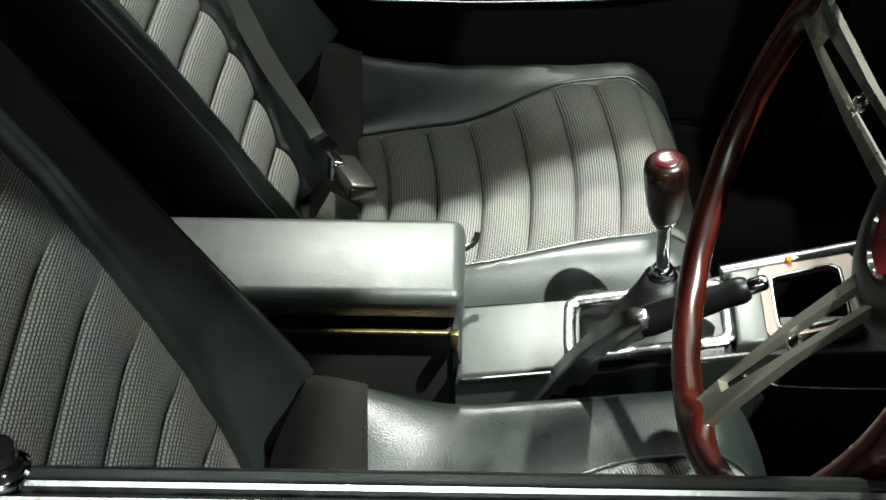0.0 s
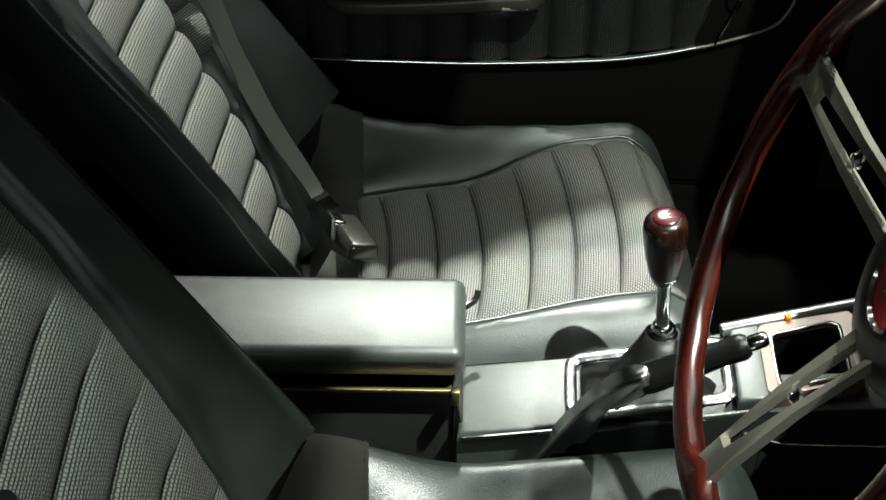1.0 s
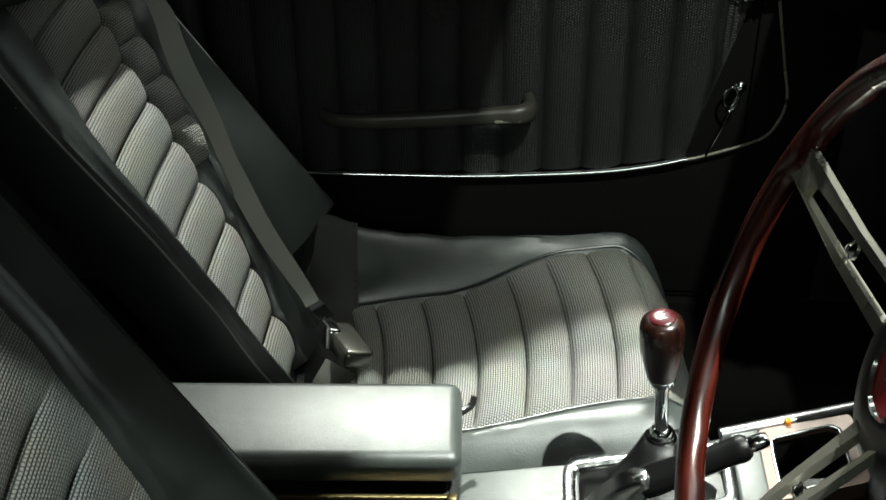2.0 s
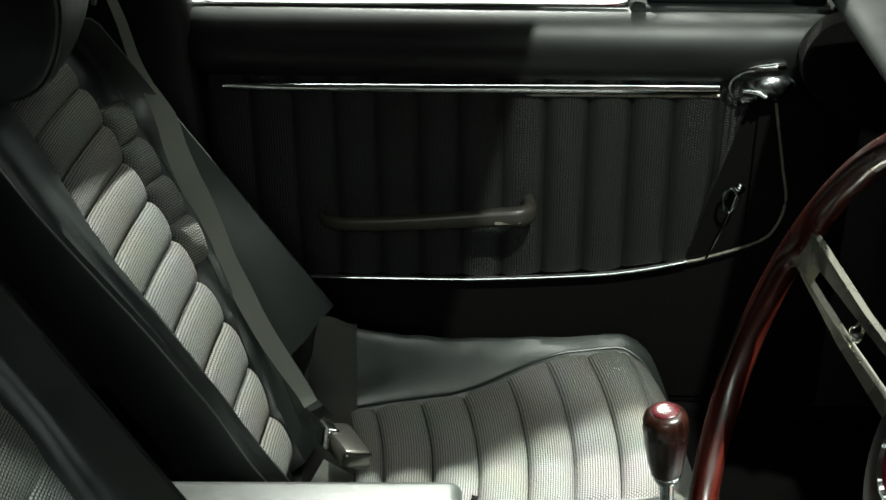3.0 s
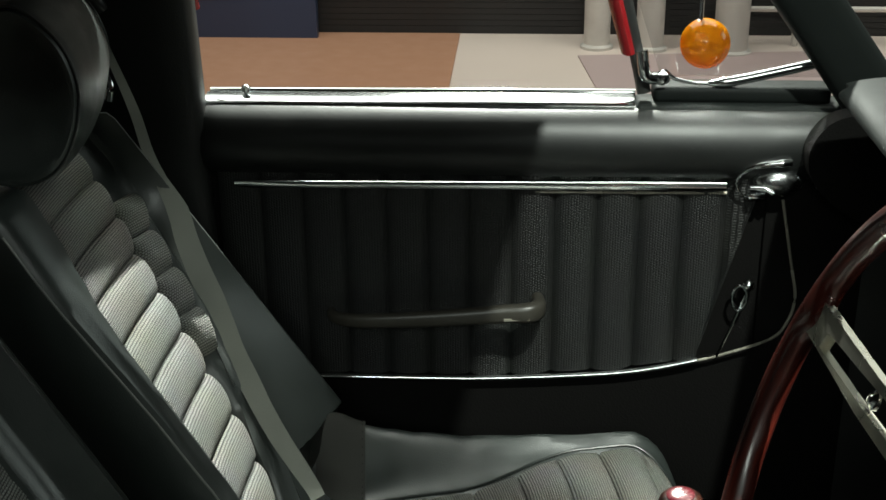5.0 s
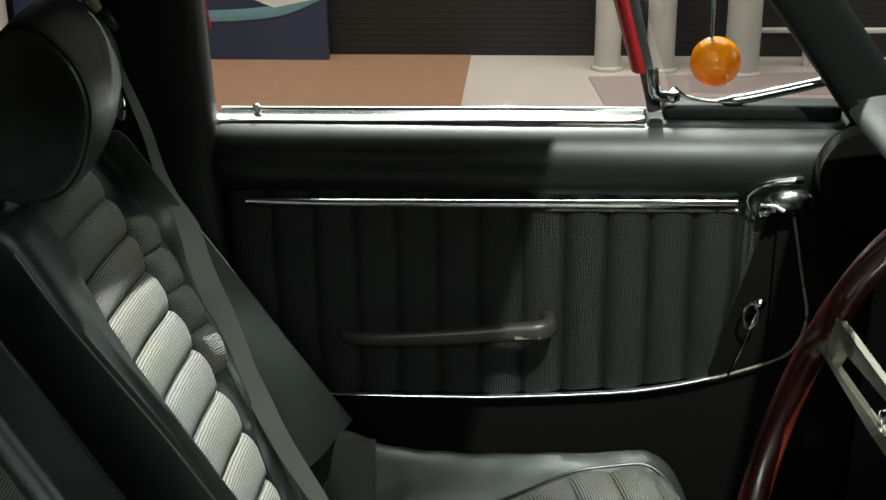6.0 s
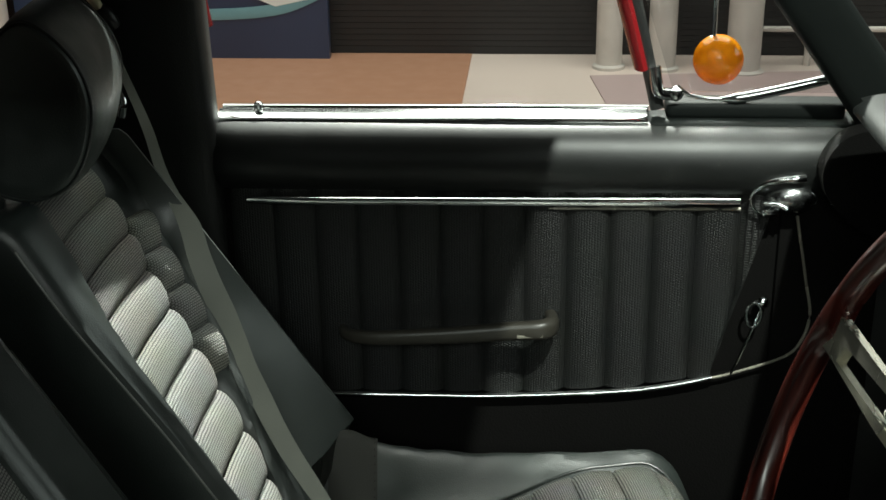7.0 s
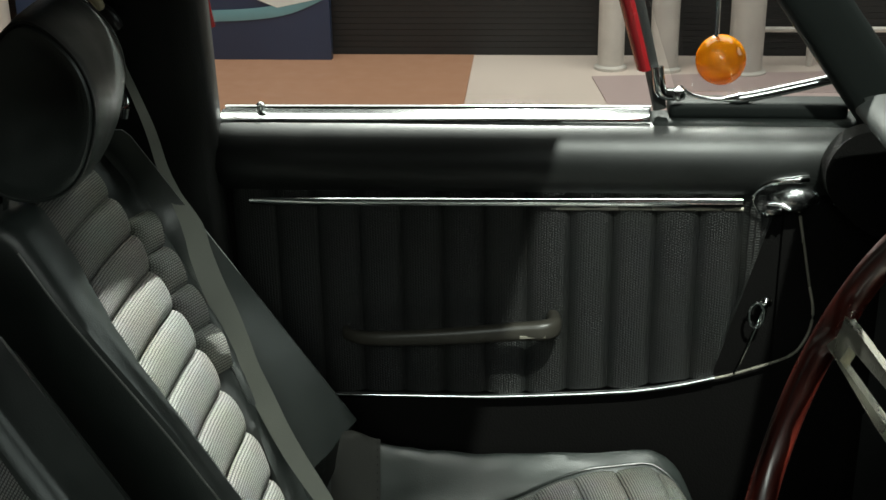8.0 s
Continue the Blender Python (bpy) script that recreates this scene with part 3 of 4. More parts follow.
part("base_ring", moved(lathe([(0.0165, -0.002), (0.0165, 0.002), (0.0145, 0.004), (0.0115, 0.003)], 28), pose(-0.149, -0.011, 0.799)), CHROME, knob2)

# ---------------------------------------------------------------- hook on the far pillar
hook = thing("coat_hook", "small black and cream hook fixed to the door pillar", "hook")
part("base", tube(smooth_path([(-0.417, 1.082, 0.997), (-0.404, 1.078, 0.984), (-0.394, 1.082, 0.968)], 4), [0.006, 0.008, 0.009, 0.010, 0.010, 0.0095, 0.009, 0.008, 0.006], 10), PLASTIC, hook)
part("tip", tube(smooth_path([(-0.430, 1.080, 1.024), (-0.420, 1.076, 1.008), (-0.411, 1.076, 0.993)], 4), [0.006, 0.007, 0.0075, 0.008, 0.008, 0.0075, 0.007, 0.006, 0.005], 10), CREAM, hook, "cream plastic tip")

# ---------------------------------------------------------------- seats
CUSHION_SEAMS = [-0.056, -0.020, 0.0405, 0.0965, 0.157, 0.213, 0.269, 0.326, 0.372]


def cushion_z(x):
    return 0.378 + 0.085 * x - 0.13 * max(0, (x - 0.30) / 0.1) ** 2.4


def far_edge(x):
    return track(x, [(-0.1, 0.078), (0.07, 0.090), (0.25, 0.161), (0.31, 0.162), (0.39, 0.13)])


def near_edge(x, side=0.205):
    return track(x, [(-0.1, -0.180), (0.06, -0.182), (0.28, -0.153), (0.34, -0.151), (0.39, -0.125)]) + (0.236 - side) * 0.4


SIDE_LIFT = [(-0.11, 0.088), (-0.085, 0.080), (-0.045, 0.064), (-0.014, 0.055), (0.03, 0.044), (0.10, 0.031), (0.18, 0.024), (0.25, 0.017), (0.4, 0.016)]


def cushion_top(x, y, k=1.0, side=0.205):
    """Height of the leather body of the cushion; k: how far the cloth reaches to the far side; side: half width of the near side."""
    z = cushion_z(x)
    lift = track(x, SIDE_LIFT) if k == 1.0 else mix(0.078, 0.016, ease((x + 0.11) / 0.20))
    if y > 0:
        e = far_edge(x) * k
        t = (y - e) / max(0.025, 0.185 - e)
        z += lift * ease(t) - 0.006 * (1 - ease((t + 0.15) / 0.15))
        out = (y - 0.172) / 0.038
        drop = 0.058
    else:
        t = (-near_edge(x, side) + y) / -0.022
        z += mix(0.012, min(0.03, lift), 0.3) * ease(t) - 0.006 * (1 - ease((t + 0.6) / 0.6))
        out = (-y - (side - 0.052)) / 0.052
        drop = 0.030
    if out > 0:
        z -= drop * out ** 2.0
    return z


def seat_cushion(seat, k, turn, side):
    def body(u, v):
        front = 0.404 - 0.05 * abs(2 * v - 1) ** 5
        x = mix(-0.13, front, u)
        y = mix(-side, 0.210, v) * (1 - 0.14 * ease((u - 0.8) / 0.2))
        return (x, y, cushion_top(x, y, k, side))
    # the driver's cushion takes the darker copy, with shade in its colour
    part("cushion_body", moved(sheet(body, 40, 64, (0, 0, -0.12)), turn), CUSHION_LEATHER_LIT if k == 1.0 else DRIVER_LEATHER_SHADED, seat, "black leather cushion with raised sides")
    base = prism([(-0.14, 0.20), (0.30, 0.20), (0.34, 0.30), (-0.14, 0.28)], -0.175, 0.175, 0.02)
    part("cushion_base", base, PLASTIC, seat)
    for a, b in zip(CUSHION_SEAMS, CUSHION_SEAMS[1:]):
        def channel(u, v, a=a, b=b):
            w = v * 2 - 1
            x0 = mix(a, b, u)
            x = x0 + 0.014 * (1 - w * w) if b < 0.37 else mix(mix(a, b, 0) + 0.014 * (1 - w * w), 0.398 - 0.05 * abs(w) ** 5, u)
            y = mix(near_edge(x, side), far_edge(x) * k, v)
            fade = max(0, 1 - abs(w) ** 8) ** 0.5
            puff = max(0, 1 - abs(2 * u - 1) ** 2.6) ** 0.55
            return (x, y, cushion_z(x) + 0.013 * puff * fade - 0.005)
        part("cushion_channel", moved(sheet(channel, 12, 26, (0, 0, -0.012)), turn), FABRIC, seat, "grey woven cloth channel")
    for edge in (lambda x: far_edge(x) * k + 0.001, lambda x: near_edge(x, side) - 0.001):
        rim = [(x, edge(x), cushion_top(x, edge(x), k, side) + 0.001) for x in [-0.05 + 0.01 * i for i in range(44)]]
        part("piping", moved(tube(rim, 0.0022, 8), turn), LEATHER, seat)


HINGE = Vector((-0.118, 0, 0.400))
# passenger seat, along the backrest from its foot: inner edge of the near bolster, end of the main channels, end of the tufts on the wing
FAR_SEAT = {
    "near": [(-0.03, -0.134), (0.04, -0.130), (0.09, -0.126), (0.15, -0.115), (0.206, -0.107), (0.263, -0.099), (0.315, -0.092), (0.371, -0.080), (0.411, -0.065), (0.467, -0.045), (0.53, -0.03)],
    "far": [(-0.03, -0.062), (0.046, -0.026), (0.102, 0.018), (0.153, 0.045), (0.212, 0.063), (0.265, 0.083), (0.319, 0.101), (0.373, 0.117), (0.42, 0.143), (0.469, 0.159), (0.54, 0.158)],
    "tuft": [(-0.03, -0.060), (0.046, -0.024), (0.102, 0.016), (0.17, 0.054), (0.225, 0.088), (0.28, 0.117), (0.336, 0.138), (0.387, 0.154), (0.43, 0.182), (0.472, 0.205), (0.54, 0.200)],
    "edge": [(-0.03, -0.152), (0.03, -0.147), (0.15, -0.127), (0.25, -0.122), (0.40, -0.124), (0.55, -0.110)],
    "crest": 0.190, "outer": 0.222, "seams": [-0.014, 0.040, 0.093, 0.150, 0.207, 0.263, 0.317, 0.370, 0.417, 0.468, 0.522]}
NEAR_SEAT = {
    "near": [(-0.03, -0.165), (0.53, -0.165)],
    "far": [(-0.03, -0.01), (0.0, 0.008), (0.06, 0.037), (0.119, 0.058), (0.175, 0.076), (0.236, 0.089), (0.30, 0.101), (0.39, 0.114), (0.53, 0.12)],
    "tuft": [(-0.03, -0.008), (0.0, 0.010), (0.06, 0.039), (0.119, 0.060), (0.175, 0.078), (0.236, 0.091), (0.30, 0.103), (0.39, 0.116), (0.53, 0.122)],
    "edge": [(-0.03, -0.200), (0.55, -0.200)],
    "crest": 0.158, "outer": 0.176, "seams": [0.041 + 0.058 * i for i in range(9)]}


def seat_backrest(seat, lean, tufts, k, turn, side, tilt, shape):
    """Backrest that leans by so many degrees; tufts: the channels go on as small tufts up the far wing."""
    LEAN = Vector((-math.sin(radians(lean)), 0, math.cos(radians(lean))))
    OUT = Vector((math.cos(radians(lean)), 0, math.sin(radians(lean))))

    def on_back(s, y, n):
        return HINGE + LEAN * s + OUT * n + Vector((0, y, 0))

    def near(s):
        return track(s, shape["near"])

    def far(s):
        return track(s, shape["far"])

    def tuft(s):
        return track(s, shape["tuft"])

    top, crest, outer = 0.548, shape["crest"], shape["outer"]

    def section(s):
        """(y, n) round the backrest at s: near side, near bolster, cloth bed, crease, tuft bed, wing, outer side, back."""
        lo, hi, tu, ed = near(s), far(s), tuft(s), track(s, shape["edge"])
        rise = 0.006 * ease((s - 0.33) / 0.15)
        out = [(ed + 0.006, -0.085), (ed - 0.002, -0.035), (ed - 0.001, 0.002), (ed + 0.003, 0.012)]
        out += [(mix(ed + 0.004, lo, t), n + rise * (t < 0.9)) for t, n in ((0.12, 0.0135), (0.3, 0.0185), (0.5, 0.0225), (0.70, 0.0230), (0.90, 0.0150), (1.05, -0.004))]
        out += [(mix(lo, hi, t), -0.009) for t in (0.25, 0.5, 0.75)]
        if not tufts:
            out += [(hi - 0.005, -0.008), (hi - 0.004, 0.007), (hi - 0.002, 0.0140), (hi + 0.004, 0.0178), (hi + 0.012, 0.0190)]
            out += [(mix(hi + 0.017, crest, i / 12), mix(0.0195, 0.047, (i / 12) ** 1.3)) for i in range(1, 13)]
            w = outer - crest
            out += [(crest + w * 0.30, 0.0465), (crest + w * 0.55, 0.0430), (crest + w * 0.78, 0.0320), (outer - 0.001, 0.016), (outer, -0.02), (outer - 0.008, -0.085)]
            return out + [(mix(outer - 0.008, ed + 0.006, t), -0.092) for t in (0.2, 0.5, 0.8)]
        out += [(hi + 0.000, -0.016), (hi + 0.004, -0.019)]
        out += [(max(hi + 0.006, mix(hi, tu, 0.3)), -0.014), (max(hi + 0.009, mix(hi, tu, 0.7)), -0.006), (max(hi + 0.012, tu), 0.003)]
        start = max(hi + 0.012, tu)
        for i in range(1, 13):
            t = i / 12
            out.append((mix(start + 0.003, crest, t), mix(0.008, 0.052, t ** 1.7) + 0.006 * math.sin(math.pi * min(1, t * 3)) * (t < 0.34)))
        w = outer - crest
        out += [(crest + w * 0.30, 0.0490), (crest + w * 0.55, 0.0430), (crest + w * 0.78, 0.0320), (outer - 0.001, 0.016), (outer, -0.02), (outer - 0.008, -0.085)]
        return out + [(mix(outer - 0.008, ed + 0.006, t), -0.092) for t in (0.2, 0.5, 0.8)]

    def foot(y):
        return track(y, [(-0.16, 0.010), (-0.12, -0.030), (-0.01, -0.030), (0.03, 0.042), (0.06, 0.052), (0.13, 0.040), (outer - 0.01, 0.030)])

    rings = []
    for i in range(44):
        row = []
        for j in range(len(section(0.1))):
            s = mix(-0.03, top, i / 43)
            for again in range(4):
                y, n = section(s)[j]
                s = mix(s, mix(foot(y) if n > -0.05 else -0.03 + 0.06 * (y > 0.03), top, i / 43), 0.8)
            shut = math.sqrt(max(0.0, 1 - max(0, (s - top + 0.034) / 0.034) ** 2))
            mid = (crest - 0.12) / 2
            row.append(on_back(s, mid + (y - mid) * (0.95 + 0.05 * shut), mix(-0.04, n, shut)))
        rings.append(row)
    # the far backrest's leather is lightened as if lit; the driver's stays dark
    part("backrest_body", loft(rings), SEAT_LEATHER_LIT if tufts else LEATHER, seat, "black leather backrest with raised side wings")
    for a, b in zip(shape["seams"], shape["seams"][1:]):
        kinds = [("back_channel", near, far)]
        if tufts and 0.16 < a < 0.40:
            kinds.append(("side_tuft", lambda s: far(s) + 0.003, lambda s: tuft(s) + 0.006))
        for name, lo, hi in kinds:
            def channel(u, v, a=a, b=b, lo=lo, hi=hi, name=name):
                v = mix(v, 0.5 - 0.5 * math.cos(math.pi * v), 0.7)
                w = v * 2 - 1
                puff = max(0, 1 - abs(2 * u - 1) ** 2.3) ** 0.75
                if name == "back_channel":
                    s = mix(a, b, u)
                    y = mix(lo(s) - 0.006, hi(s) + (0.0 if tufts else 0.036), v)
                    end = (max(0, 1 - max(0, w) ** 8) ** 0.5 * ease((w + 1.04) / 0.22)) if tufts else max(0, 1 - abs(w) ** 16) ** 0.5
                    if not tufts:
                        puff = mix(puff ** 0.8, 0.9, 0.92 * ease((w - 0.25) / 0.45))
                    return on_back(s + tilt * y + 0.004 * (1 - w * w), y, (-0.003 + 0.0145 * puff) * end - 0.012 * (1 - end))
                s = mix(a, b, u) + 0.016
                y = mix(lo(s), hi(s), v)
                end = max(0, 1 - abs(w) ** 4) ** 0.5
                return on_back(s - 0.008 * v, y, mix(-0.008, 0.010, v) + 0.0145 * puff * end)
            part(name, sheet(channel, 12, 22 if name == "back_channel" else 10, OUT * -0.010), FABRIC, seat, "grey woven cloth channel")
    ed = shape["edge"]
    lines = [([on_back(s, track(s, ed) - 0.001, 0.006) for s in [0.02 + 0.02 * i for i in range(25)]], 0.0014, PIPING),
             ([on_back(s, mix(crest, outer, 0.55), 0.0435) for s in [0.036 + 0.02 * i for i in range(24)]], 0.0013, LEATHER),
             ([on_back(s + tilt * tuft(s), max(far(s) + 0.012, tuft(s)) + 0.007, 0.0085) for s in [0.17 + 0.02 * i for i in range(18)]], 0.0017, LEATHER)]
    for line, r, mat in lines if tufts else lines[:2]:
        part("piping", tube(line, r, 8), mat, seat)
    # cloth strip that bridges backrest and cushion, stitched along its front edge
    reach = (-0.106, -0.042) if tufts else (-0.135, -0.030)
    def bridge(u, v):
        x, y = mix(*reach, u), mix(-0.20 if tufts else -0.18, 0.200, v)
        return (x, y, cushion_top(x, y, k, side) + 0.006 + 0.002 * math.sin(math.pi * u))
    # same cloth on both seats; the far one is lightened to imitate light on it
    part("hinge_cover", moved(sheet(bridge, 10, 44, (0, 0, -0.004)), turn), STRIP_LIT if tufts else WEBBING_DARK, seat, "dark cloth strip with a stitched edge")
    for i in range(44):
        y = mix(-0.17, 0.186, i / 43)
        z = cushion_top(reach[1] - 0.0035, y, k, side) + 0.0066
        part("stitch", moved(block(reach[1] - 0.0040, reach[1] - 0.0031, y - 0.0022, y + 0.0022, z - 0.0005, z + 0.0004), turn), WEBBING_DARK, seat)


def seat_headrest(seat):
    outline = smooth_path([(-0.410, 0, 0.830), (-0.372, 0, 0.843), (-0.346, 0, 0.880), (-0.333, 0, 0.935), (-0.342, 0, 0.981), (-0.366, 0, 1.014), (-0.396, 0, 1.034), (-0.424, 0, 1.020),
                           (-0.453, 0, 0.970), (-0.468, 0, 0.920), (-0.468, 0, 0.875), (-0.450, 0, 0.840)], 4, True)
    cx, cz = -0.40, 0.96
    place = pose(cx + 0.020, 0.008, 0.024, 0, 0, 6) @ pose(-cx, 0, 0)
    rings = []
    for y, f in ((-0.092, 0.62), (-0.096, 0.78), (-0.095, 0.87), (-0.089, 0.93), (-0.075, 0.972), (-0.045, 0.996), (-0.01, 1.003), (0.02, 0.994), (0.05, 0.966), (0.074, 0.918), (0.089, 0.85), (0.096, 0.74), (0.092, 0.58)):
        rings.append([(cx + (p.x - cx) * f, y, cz + (p.z - cz) * f) for p in outline])
    part("headrest", moved(loft(rings), place), CUSHION_LEATHER_LIT, seat, "black leather headrest")
    for y, f in ((-0.090, 0.927), (0.087, 0.865)):
        part("piping", moved(tube([(cx + (p.x - cx) * f, y, cz + (p.z - cz) * f) for p in outline], 0.0020, 8, True, up=(0, 1, 0)), place), LEATHER, seat)
    for y in (-0.05, 0.05):
        part("headrest_stem", tube([(-0.44, y, 0.78), (-0.425, y, 0.90)], 0.006, 8), CHROME, seat)


def car_seat(label, lean, tufts, k, turn, side, tilt, shape, m):
    seat = thing("car_seat", label, "car seat", "front seats")
    seat_cushion(seat, k, turn, side)
    seat_backrest(seat, lean, tufts, k, turn, side, tilt, shape)
    seat_headrest(seat)
    seat.matrix_basis = m


car_seat("black leather bucket seat with ribbed grey woven cloth", 34.2, True, 1.0, pose(0, -0.008, 0, 0, 0, 5.2), 0.236, 0.0, FAR_SEAT, pose(0, 0.795, 0))
car_seat("black leather driver's bucket seat with ribbed grey woven cloth", 30.6, False, 0.66, pose(0.008, -0.017, 0, 0, 0, 5.2), 0.195, 0.11, NEAR_SEAT, pose(0.052, 0.222, 0))
tagged(part("seat_plinth", block(-0.25, 0.32, 0.62, 0.97, 0.16, 0.215, 0.01), CARPET), "black carpeted seat mounting", "plinth", kind="structure")
tagged(part("seat_plinth", block(-0.20, 0.37, 0.05, 0.40, 0.16, 0.215, 0.01), CARPET), "black carpeted seat mounting", "plinth", kind="structure")


# ---------------------------------------------------------------- seat belt
def strap(points, wide, across, steps=6, thick=0.0016):
    """A flat band along points; wide: its width at each point, or at both ends."""
    p = smooth_path(points, steps)
    rings = []
    for i, q in enumerate(p):
        f = i / (len(p) - 1)
        at = f * (len(wide) - 1)
        j = min(int(at), len(wide) - 2)
        ahead = (p[min(i + 1, len(p) - 1)] - p[max(i - 1, 0)]).normalized()
        side = Vector(across[0]).lerp(Vector(across[1]), f)
        side = (side - ahead * side.dot(ahead)).normalized() * mix(wide[j], wide[j + 1], at - j) / 2
        up = ahead.cross(side).normalized() * thick / 2
        rings.append([q - side - up, q + side - up, q + side + up, q - side + up])
    return loft(rings)


belt = thing("seat_belt", "grey webbing seat belt with chrome buckle lying on the far seat", "seat belt")
part("shoulder_strap", strap([(-0.420, 1.086, 1.000), (-0.392, 1.060, 0.934), (-0.372, 1.045, 0.894), (-0.347, 1.020, 0.849), (-0.329, 1.000, 0.803), (-0.313, 0.989, 0.772), (-0.290, 0.972, 0.737), (-0.277, 0.955, 0.704), (-0.262, 0.942, 0.670),
                              (-0.245, 0.932, 0.634), (-0.229, 0.914, 0.604), (-0.213, 0.893, 0.577), (-0.191, 0.873, 0.547), (-0.170, 0.850, 0.520), (-0.148, 0.829, 0.494), (-0.123, 0.808, 0.468), (-0.103, 0.788, 0.451), (-0.093, 0.774, 0.443)],
                             (0.010, 0.010, 0.011, 0.013, 0.014, 0.016, 0.027, 0.029, 0.030, 0.031, 0.031, 0.030, 0.027, 0.025, 0.024, 0.022, 0.019, 0.018), ((0.95, 0.3, 0.0), (0.85, 0.4, 0.35))), WEBBING, belt)
part("belt_guide", tube(smooth_path([(-0.398, 1.075, 0.885), (-0.392, 1.070, 0.870), (-0.396, 1.072, 0.852)], 4), 0.006, 10), CHROME, belt, "chrome belt guide on the pillar")
tongue = part("tongue", strap([(-0.10, 0.805, 0.424), (-0.088, 0.785, 0.428), (-0.075, 0.765, 0.43)], (0.020, 0.020), ((1, 0.5, 0), (1, 0.5, 0)), 4, 0.003), CHROME, belt, "chrome belt tongue")
buckle = part("buckle", moved(block(-0.019, 0.019, -0.050, 0.040, -0.012, 0.012, 0.007, 4), pose(-0.046, 0.722, 0.424, -10, 16, 24)), BEIGE, belt, "pale plastic and chrome buckle")
part("release_cap", moved(block(-0.0215, -0.004, 0.006, 0.0445, -0.0145, 0.0150, 0.005, 4), pose(-0.046, 0.722, 0.424, -10, 16, 24)), CHROME, buckle, "chrome release cap")
part("buckle_webbing", strap([(-0.075, 0.635, 0.33), (-0.068, 0.66, 0.385), (-0.050, 0.695, 0.41)], (0.040, 0.040), ((1, 0.3, 0), (1, 0.3, 0))), WEBBING, belt)
part("rivet", moved(lathe([(0.0035, 0), (0.0035, 0.0015), (0.001, 0.003)], 12), pose(-0.098, 0.885, cushion_top(-0.09, 0.095) + 0.009)), DARK_STEEL, belt, "small dark rivet")

# ---------------------------------------------------------------- centre armrest and console
arm = thing("armrest_box", "black leather armrest box between the seats", "armrest")
lid = block(-0.24, 0.105, 0.452, 0.578, 0.443, 0.492, 0.014, 4)
for v in lid.verts:
    if v.co.y < 0.47:
        v.co.y += 0.30 * max(0, 0.482 - v.co.z)
part("lid", lid, LEATHER_WORN, arm, "worn black leather lid")
part("brass_strip", block(-0.22, 0.090, 0.4535, 0.4585, 0.432, 0.437, 0.001), BRASS, arm, "thin brass strip")
part("box", block(-0.24, 0.092, 0.458, 0.572, 0.20, 0.431, 0.004), VINYL, arm)
part("front_plate", prism([(0.0925, 0.20), (0.125, 0.20), (0.115, 0.30), (0.096, 0.431), (0.0925, 0.431)], 0.456, 0.574, 0.002), VINYL, arm)
part("catch", block(0.090, 0.100, 0.448, 0.458, 0.418, 0.440, 0.002), BRASS, arm)
part("release_tab", tube(smooth_path([(0.10, 0.572, 0.445), (0.115, 0.585, 0.447), (0.119, 0.592, 0.455)]), 0.004, 8), DARK_STEEL, arm)

arm.matrix_basis = pose(0.0, 0.515, 0, 0, 0, 2.5) @ pose(0, -0.515, 0)


def console_z(x):
    return 0.385 + 0.12 * (x - 0.1)


console = thing("center_console", "black leather console with chrome framed gaiter and copper tray", "console")


def shelf(points, lift, thick):
    """A flat slab on the sloping console top, outlined by (x, y)."""
    bm = bmesh.new()
    a = [bm.verts.new((x, y, console_z(x) + lift)) for x, y in points]
    b = [bm.verts.new((x, y, console_z(x) + lift - thick)) for x, y in points]
    top = bm.faces.new(a)
    bm.faces.new(b[::-1])
    n = len(a)
    for i in range(n):
        bm.faces.new((a[i], a[(i + 1) % n], b[(i + 1) % n], b[i]))
    bmesh.ops.bevel(bm, geom=list(top.edges), offset=min(0.005, thick * 0.4), segments=3, profile=0.5, affect="EDGES")
    return bm


part("rear_cover", shelf([(0.100, 0.442), (0.235, 0.452), (0.235, 0.555), (0.100, 0.548)], 0.0, 0.19), LEATHER_WORN, console, "worn leather cover")
part("cover_edge", tube([(0.105, 0.4415, console_z(0.105) - 0.006), (0.22, 0.450, console_z(0.22) - 0.006)], 0.0025, 8), CHROME, console)


def frame_ring(points, r, lift, mat, name, label="", flat=(1.6, 0.8)):
    p = smooth_path([(x, y, console_z(x) + lift) for x, y in points], 4, True)
    return part(name, tube(p, r, 10, True, flat=flat), mat, console, label)


def rounded(x0, x1, y0, y1, c, skew=0.0):
    return [(x0 + c, y0), (x0 + c * 0.3, y0 + c * 0.3), (x0, y0 + c), (x0, y1 - c), (x0 + c * 0.3, y1 - c * 0.3), (x0 + c, y1), ((x0 + x1) / 2, y1 + skew / 2), (x1 - c, y1 + skew), (x1 - c * 0.3, y1 - c * 0.3 + skew), (x1, y1 - c + skew), (x1, y0 + c + skew),
            (x1 - c * 0.3, y0 + c * 0.3 + skew), (x1 - c, y0 + skew), ((x0 + x1) / 2, y0 + skew / 2)]


part("tunnel", joined(shelf([(0.236, 0.452), (0.431, 0.474), (0.431, 0.606), (0.236, 0.556)], -0.012, 0.18), shelf([(0.432, 0.474), (0.60, 0.488), (0.60, 0.64), (0.432, 0.606)], -0.055, 0.14)), LEATHER, console)
frame_ring(rounded(0.222, 0.392, 0.462, 0.548, 0.016, 0.016), 0.0045, 0.003, WORN_CHROME, "gaiter_frame", "chrome gaiter frame")
part("mid_cover", shelf([(0.398, 0.474), (0.432, 0.478), (0.432, 0.592), (0.398, 0.586)], 0.003, 0.02), LEATHER_WORN, console)


